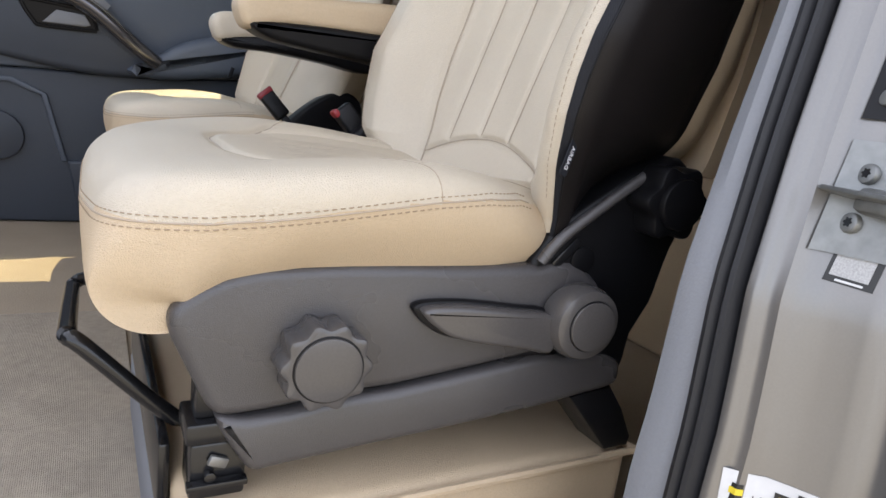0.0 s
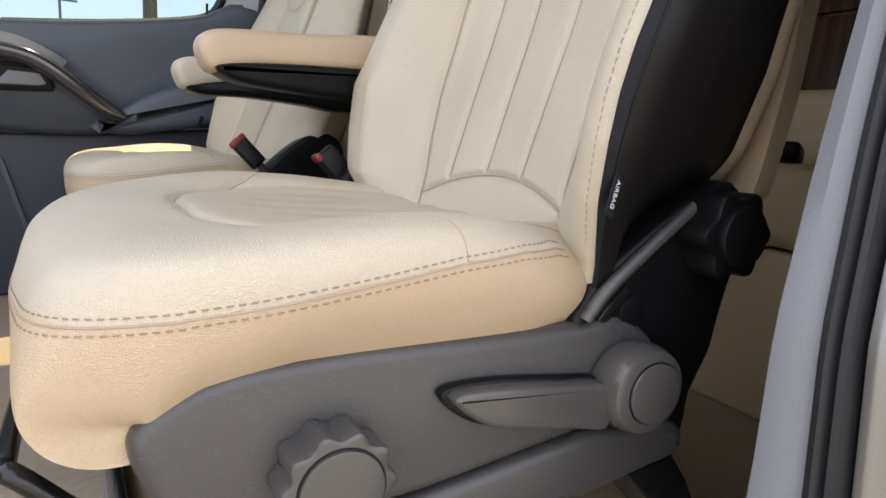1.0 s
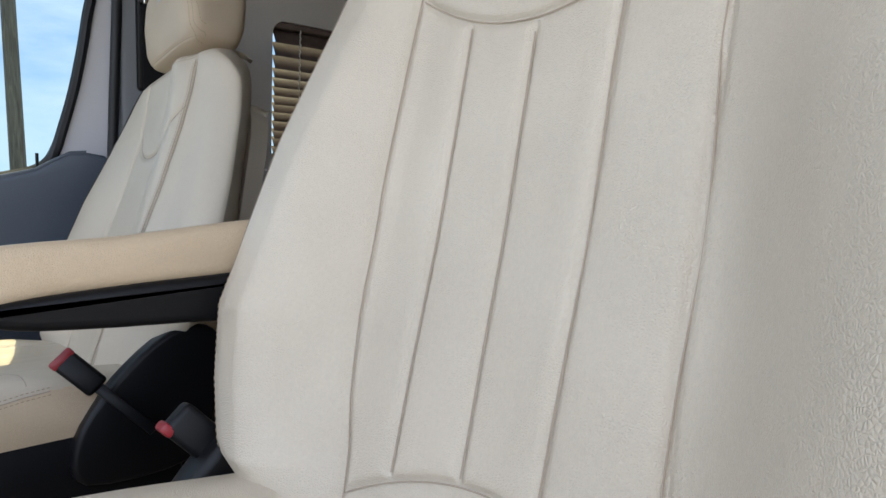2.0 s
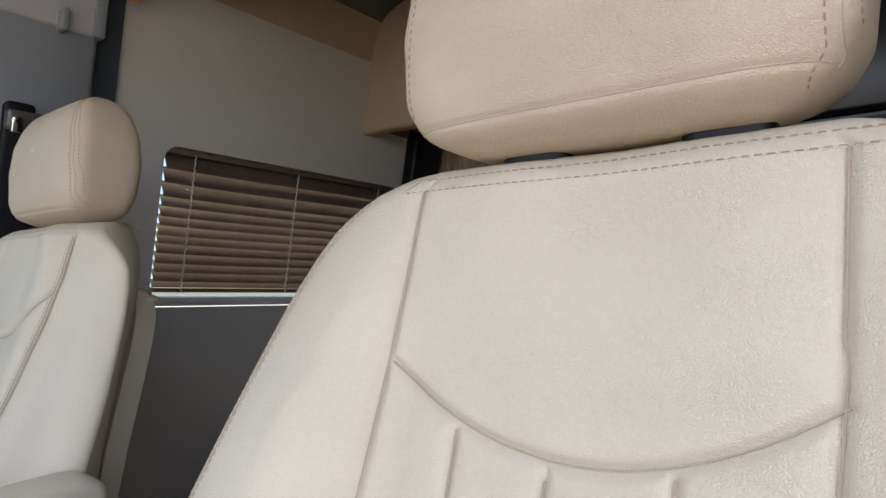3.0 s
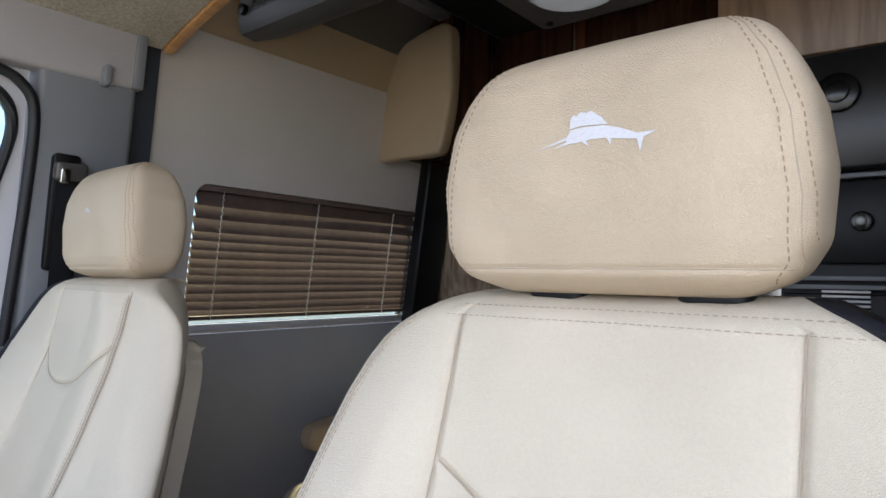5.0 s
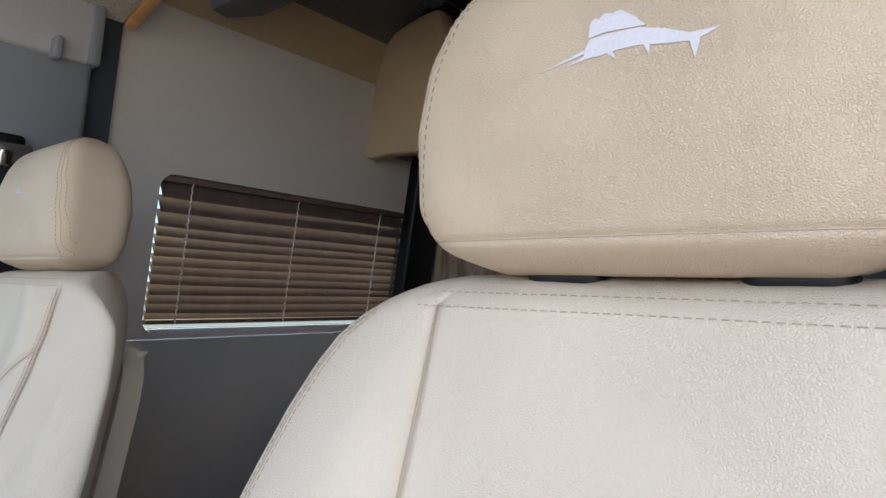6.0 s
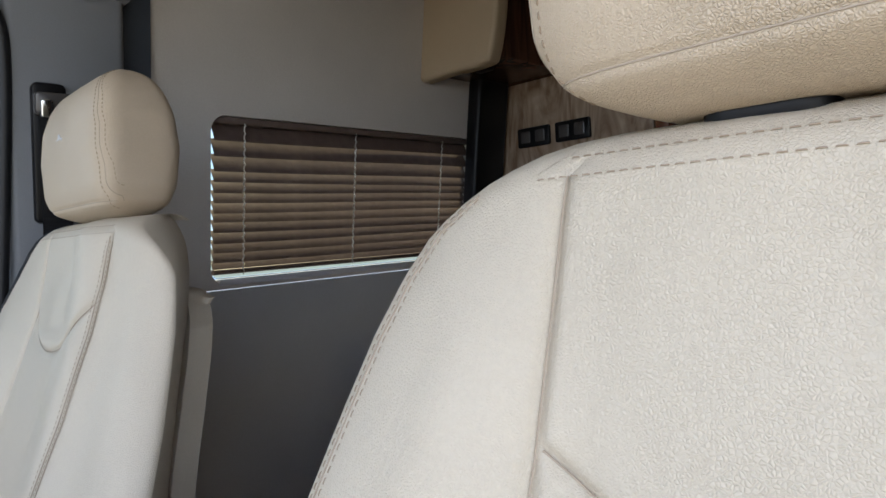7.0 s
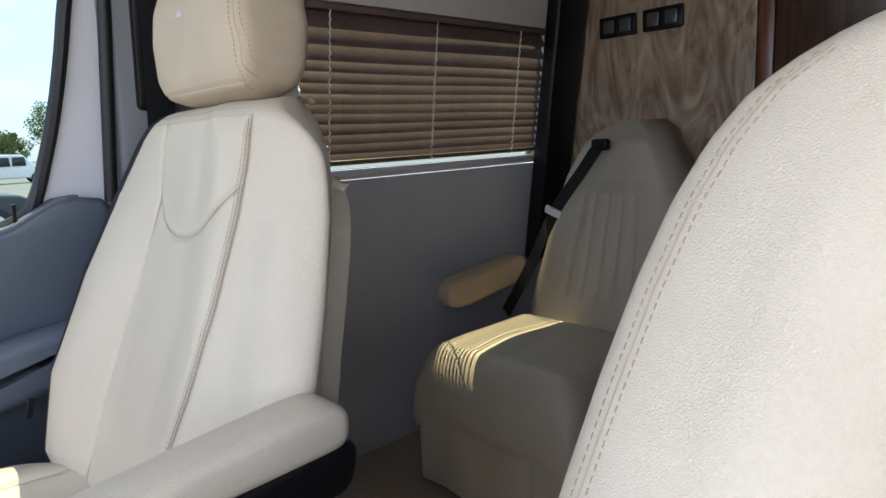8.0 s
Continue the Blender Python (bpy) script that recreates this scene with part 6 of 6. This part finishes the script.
glow = dn.nodes.new("ShaderNodeBsdfTranslucent")
glow.inputs["Color"].default_value = (0.8, 0.82, 0.85, 1)
mixer = dn.nodes.new("ShaderNodeMixShader")
mixer.inputs["Fac"].default_value = 0.22
dn.nodes["Principled BSDF"].inputs["Base Color"].default_value = (0.8, 0.8, 0.8, 1)
dn.links.new(dn.nodes["Principled BSDF"].outputs[0], mixer.inputs[1])
dn.links.new(glow.outputs[0], mixer.inputs[2])
dn.links.new(mixer.outputs[0], dn.nodes["Material Output"].inputs["Surface"])
piece("vent_dome", dome, DOME, vent, "translucent white dome")
for dx, dy in ((-0.165, 0.165), (-0.165, -0.165), (0.165, 0.165), (0.165, -0.165)):
    piece("vent_screw", disc(0.012, CEIL - 0.034, CEIL - 0.027, (1.49 + dx, 0.605 + dy), 16, 0.002, "z"), BLACK, vent)

# near-side galley: walnut overhead unit above a black appliance column
wal = thing("walnut_cabinet", "light walnut overhead cabinet with an arched lower edge", "cabinet", (1.5, -0.1, 1.47))
piece("cabinet_body", span((1.335, -0.42, 1.56), (2.0, 0.17, CEIL - 0.004), 0.004), WALNUT, wal)
piece("cabinet_front", prism([(0.178, CEIL - 0.004), (0.178, 1.552), (0.10, 1.505), (0.03, 1.473), (-0.15, 1.468), (-0.419, 1.468), (-0.419, CEIL - 0.004)], 1.305, 1.333, "x", 0.003), WALNUT, wal)
app = thing("black_cabinet", "tall black galley cabinet with round latches and a shelf", "cabinet", (1.6, -0.2, FLOOR))
piece("cabinet_body", span((1.345, -0.418, FLOOR), (1.95, 0.075, 1.463), 0.004), BLACK, app)
for k, (z0, z1) in enumerate(((1.255, 1.4665), (1.085, 1.235), (0.62, 1.030), (0.18, 0.60))):
    face = 1.300 if k == 0 else 1.325
    d = piece("cabinet_door", span((face, -0.40, z0), (1.344, 0.068, z1), 0.004), mat("black_gloss_door", (0.016, 0.015, 0.016), 0.3, bump=0.02, scale=200) if k == 0 else BLACK, app, "glossy black door")
    if k < 2:
        at = (-0.028 if k == 0 else -0.06, (z0 + z1) / 2 + (0.03 if k == 0 else 0))
        latch = piece("latch", disc(0.036 if k == 0 else 0.018, face - 0.010, face, at, 40, 0.004, "x"), BLACK_METAL, d, "round glossy black latch")
        piece("latch_button", disc(0.020 if k == 0 else 0.009, face - 0.016, face - 0.009, at, 32, 0.003, "x"), BLACK_METAL if k == 0 else DULL_ZINC, latch)
for z in (1.242, 1.042, 1.058):
    piece("shelf_edge", span((1.312, -0.40, z - 0.004), (1.344, 0.068, z + 0.004), 0.001), GREY_TRIM, app, "pale shelf edge")
for k in range(6):
    piece("louvre", box((0.004, 0.075, 0.0045), (1.318, -0.035, 1.0 + 0.0085 * k), 0.001, 1), WHITE_PLASTIC, app, "white louvre slat")

# ---- outdoors ----
GROUND = -0.62
asphalt = mat("pale_dusty_asphalt", (0.37, 0.34, 0.29), 0.95, bump=0.5, scale=20, var=0.2, stain=0.4, spec=0.2)
gm = bmesh.new()
bmesh.ops.create_grid(gm, x_segments=40, y_segments=40, size=900)
bmesh.ops.translate(gm, vec=(0, 0, GROUND), verts=gm.verts)
setting("ground", gm, asphalt, "pale sunlit asphalt yard", "ground")


def vehicle(name, label, category, at, turn, profile, width, glass_z, paint, wheel_x, r):
    top = thing(name, label, category, at)
    m = Matrix.Translation(at) @ Matrix.Rotation(radians(turn), 4, "Z")
    bm = prism(profile, -width / 2, width / 2, "y", 0.12, 4)
    for v in bm.verts:
        if v.co.z > glass_z[0]:
            v.co.y *= 1 - 0.12 * min((v.co.z - glass_z[0]) / 0.8, 1.0)
    body = piece("body", bm, paint, top, m=m)
    dark = mat("tinted_glass", (0.015, 0.018, 0.02), 0.08)
    for k, (x0, x1) in enumerate(glass_z[2]):
        for sg in (-1, 1):
            w = width / 2 * 0.97
            piece("side_window", prism([(x0, glass_z[0]), (x1, glass_z[0]), (x1 - 0.05, glass_z[1]), (x0 + 0.05, glass_z[1])], sg * w - 0.02, sg * w + 0.02, "y", 0.01), dark, body, "dark tinted window", m=m)
    for x in wheel_x:
        for sg in (-1, 1):
            tyre = piece("tyre", disc(r, sg * (width / 2 - 0.1) - 0.11, sg * (width / 2 - 0.1) + 0.12, (x, r), 36, 0.03), RUBBER, top, m=m)
            piece("rim", disc(r * 0.6, sg * (width / 2 - 0.1) - 0.125, sg * (width / 2 - 0.1) + 0.135, (x, r), 28, 0.02), STEEL, tyre, m=m)
    for sg in (-1, 1):
        piece("headlight", box((0.10, 0.32, 0.16), (profile[0][0] + 0.14, sg * (width / 2 - 0.28), profile[1][1] - 0.12), 0.03, 3), CHROME, body, "clear headlight", m=m)
    return top


van_profile = [(-2.6, 0.35), (-2.6, 0.95), (-1.75, 1.18), (-1.05, 2.0), (2.4, 2.12), (2.6, 1.9), (2.6, 0.35)]
vehicle("white_van", "white passenger van with dark windows parked across the yard", "van", (8.2, 55.0, GROUND), 180, van_profile, 1.95, (1.2, 1.82, ((-1.2, -0.35), (-0.25, 0.95), (1.05, 2.3))), mat("white_gloss_paint", (0.78, 0.78, 0.78), 0.25, bump=0.01, scale=50), (-1.75, 1.6), 0.36)
car_profile = [(-2.2, 0.28), (-2.2, 0.72), (-1.9, 0.88), (-0.95, 0.98), (-0.25, 1.42), (1.1, 1.45), (1.85, 1.02), (2.2, 0.95), (2.2, 0.28)]
vehicle("dark_car", "dark grey saloon parked in the yard", "car", (0.75, 17.0, GROUND), 180, car_profile, 1.8, (0.98, 1.36, ((-0.5, 0.35), (0.42, 1.3))), mat("dark_grey_paint", (0.035, 0.037, 0.04), 0.22, bump=0.01, scale=50), (-1.4, 1.35), 0.32)

pole_m = wood("weathered_pole", (0.24, 0.20, 0.15), (0.12, 0.095, 0.07), 3.0, "Z", 0.9)
pl = bmesh.new()
bmesh.ops.create_cone(pl, cap_ends=True, segments=18, radius1=0.18, radius2=0.14, depth=10)
bmesh.ops.translate(pl, vec=(1.95, 17.5, GROUND + 5), verts=pl.verts)
lone("utility_pole", pl, pole_m, "weathered wooden utility pole standing in the yard", "pole")
lp = thing("street_lamp", "thin grey street lamp with a crossarm", "street lamp", (0.35, 60, GROUND))
piece("pole", tube([(0.35, 60, GROUND), (0.35, 60, 9.7)], 0.10, 10), GREY_TRIM, lp)
for sg in (-1, 1):
    piece("lamp_head", box((1.1, 0.3, 0.14), (0.35 + sg * 0.65, 60, 9.7), 0.03, 2), GREY_TRIM, lp)

# far building and trees
bld = thing("low_building", "low grey building with a shallow roof far across the yard", "building", (14, 130, GROUND))
piece("wall", span((-25, 126, GROUND), (16, 140, 6.0), 0.05), mat("grey_render", (0.45, 0.46, 0.47), 0.8, bump=0.2, scale=3), bld)
piece("roof", prism([(-26, 6.0), (17, 6.0), (15, 8.2), (-24, 8.2)], 125, 141, "y", 0.05), mat("blue_grey_roofing", (0.28, 0.32, 0.36), 0.6, bump=0.2, scale=4), bld)
for k in range(9):
    piece("window", span((-22 + 4 * k, 125.9, 1.6), (-20 + 4 * k, 126.1, 3.4), 0.02), PLASTIC_SMOOTH, bld)
LEAF = mat("olive_foliage", (0.17, 0.21, 0.07), 0.7, bump=0.3, scale=5, var=0.45, stain=1.2, spec=0.2)
BARK = mat("grey_bark", (0.14, 0.11, 0.085), 0.9, bump=0.6, scale=14, var=0.3)


def tree(at, height, spread, seed):
    rnd = random.Random(seed)
    top = thing("tree", "leafy olive-green tree at the far edge of the yard", "tree", at, "yard trees")
    bm = bmesh.new()
    limbs = [((0, 0, 0), (0.1, 0, height * 0.45), 0.22)]
    for k in range(7):
        a = rnd.uniform(0, 6.28)
        limbs.append(((0.05, 0, height * rnd.uniform(0.25, 0.45)), (math.cos(a) * spread * 0.6, math.sin(a) * spread * 0.6, height * rnd.uniform(0.6, 0.85)), 0.08))
    for p, q_, r in limbs:
        d = Vector(q_) - Vector(p)
        res = bmesh.ops.create_cone(bm, cap_ends=True, segments=8, radius1=r, radius2=r * 0.45, depth=d.length)
        bmesh.ops.transform(bm, matrix=Matrix.Translation((Vector(p) + Vector(q_)) / 2) @ d.to_track_quat("Z", "Y").to_matrix().to_4x4(), verts=res["verts"])
    piece("trunk", bm, BARK, top, m=Matrix.Translation(at))
    verts, faces = [], []
    clumps = [(Vector((rnd.gauss(0, 0.42), rnd.gauss(0, 0.42), 0)) * spread + Vector((0, 0, height * rnd.uniform(0.38, 0.92))), rnd.uniform(0.16, 0.34) * spread) for _ in range(34)]
    for c, r in clumps:
        for _ in range(130):
            v = Vector((rnd.gauss(0, 1), rnd.gauss(0, 1), rnd.gauss(0, 0.8))).normalized() * r * rnd.uniform(0.5, 1.05)
            n = Vector((rnd.gauss(0, 1), rnd.gauss(0, 1), rnd.gauss(0, 1))).normalized()
            a = n.orthogonal().normalized()
            b = n.cross(a)
            s = rnd.uniform(0.10, 0.20)
            base = len(verts)
            p = c + v + Vector(at)
            verts += [p + a * s, p + b * s * 0.5, p - a * s, p - b * s * 0.5]
            faces.append((base, base + 1, base + 2, base + 3))
    piece("crown", mesh_of("crown", verts, faces, LEAF, False), None, top, "uneven crown of small leaves")
    return top


first = tree((19.5, 88, GROUND), 9.6, 4.2, 3)
second = tree((15.0, 95, GROUND), 5.0, 2.6, 8)
for x, y, r in ((26, 90, 40), (10.5, 100, 120), (32, 98, 200), (4, 104, 260), (-6, 100, 10), (40, 95, 75)):
    copy_thing(first if r % 40 == 0 else second, pose(x, y, GROUND, 0, 0, r))
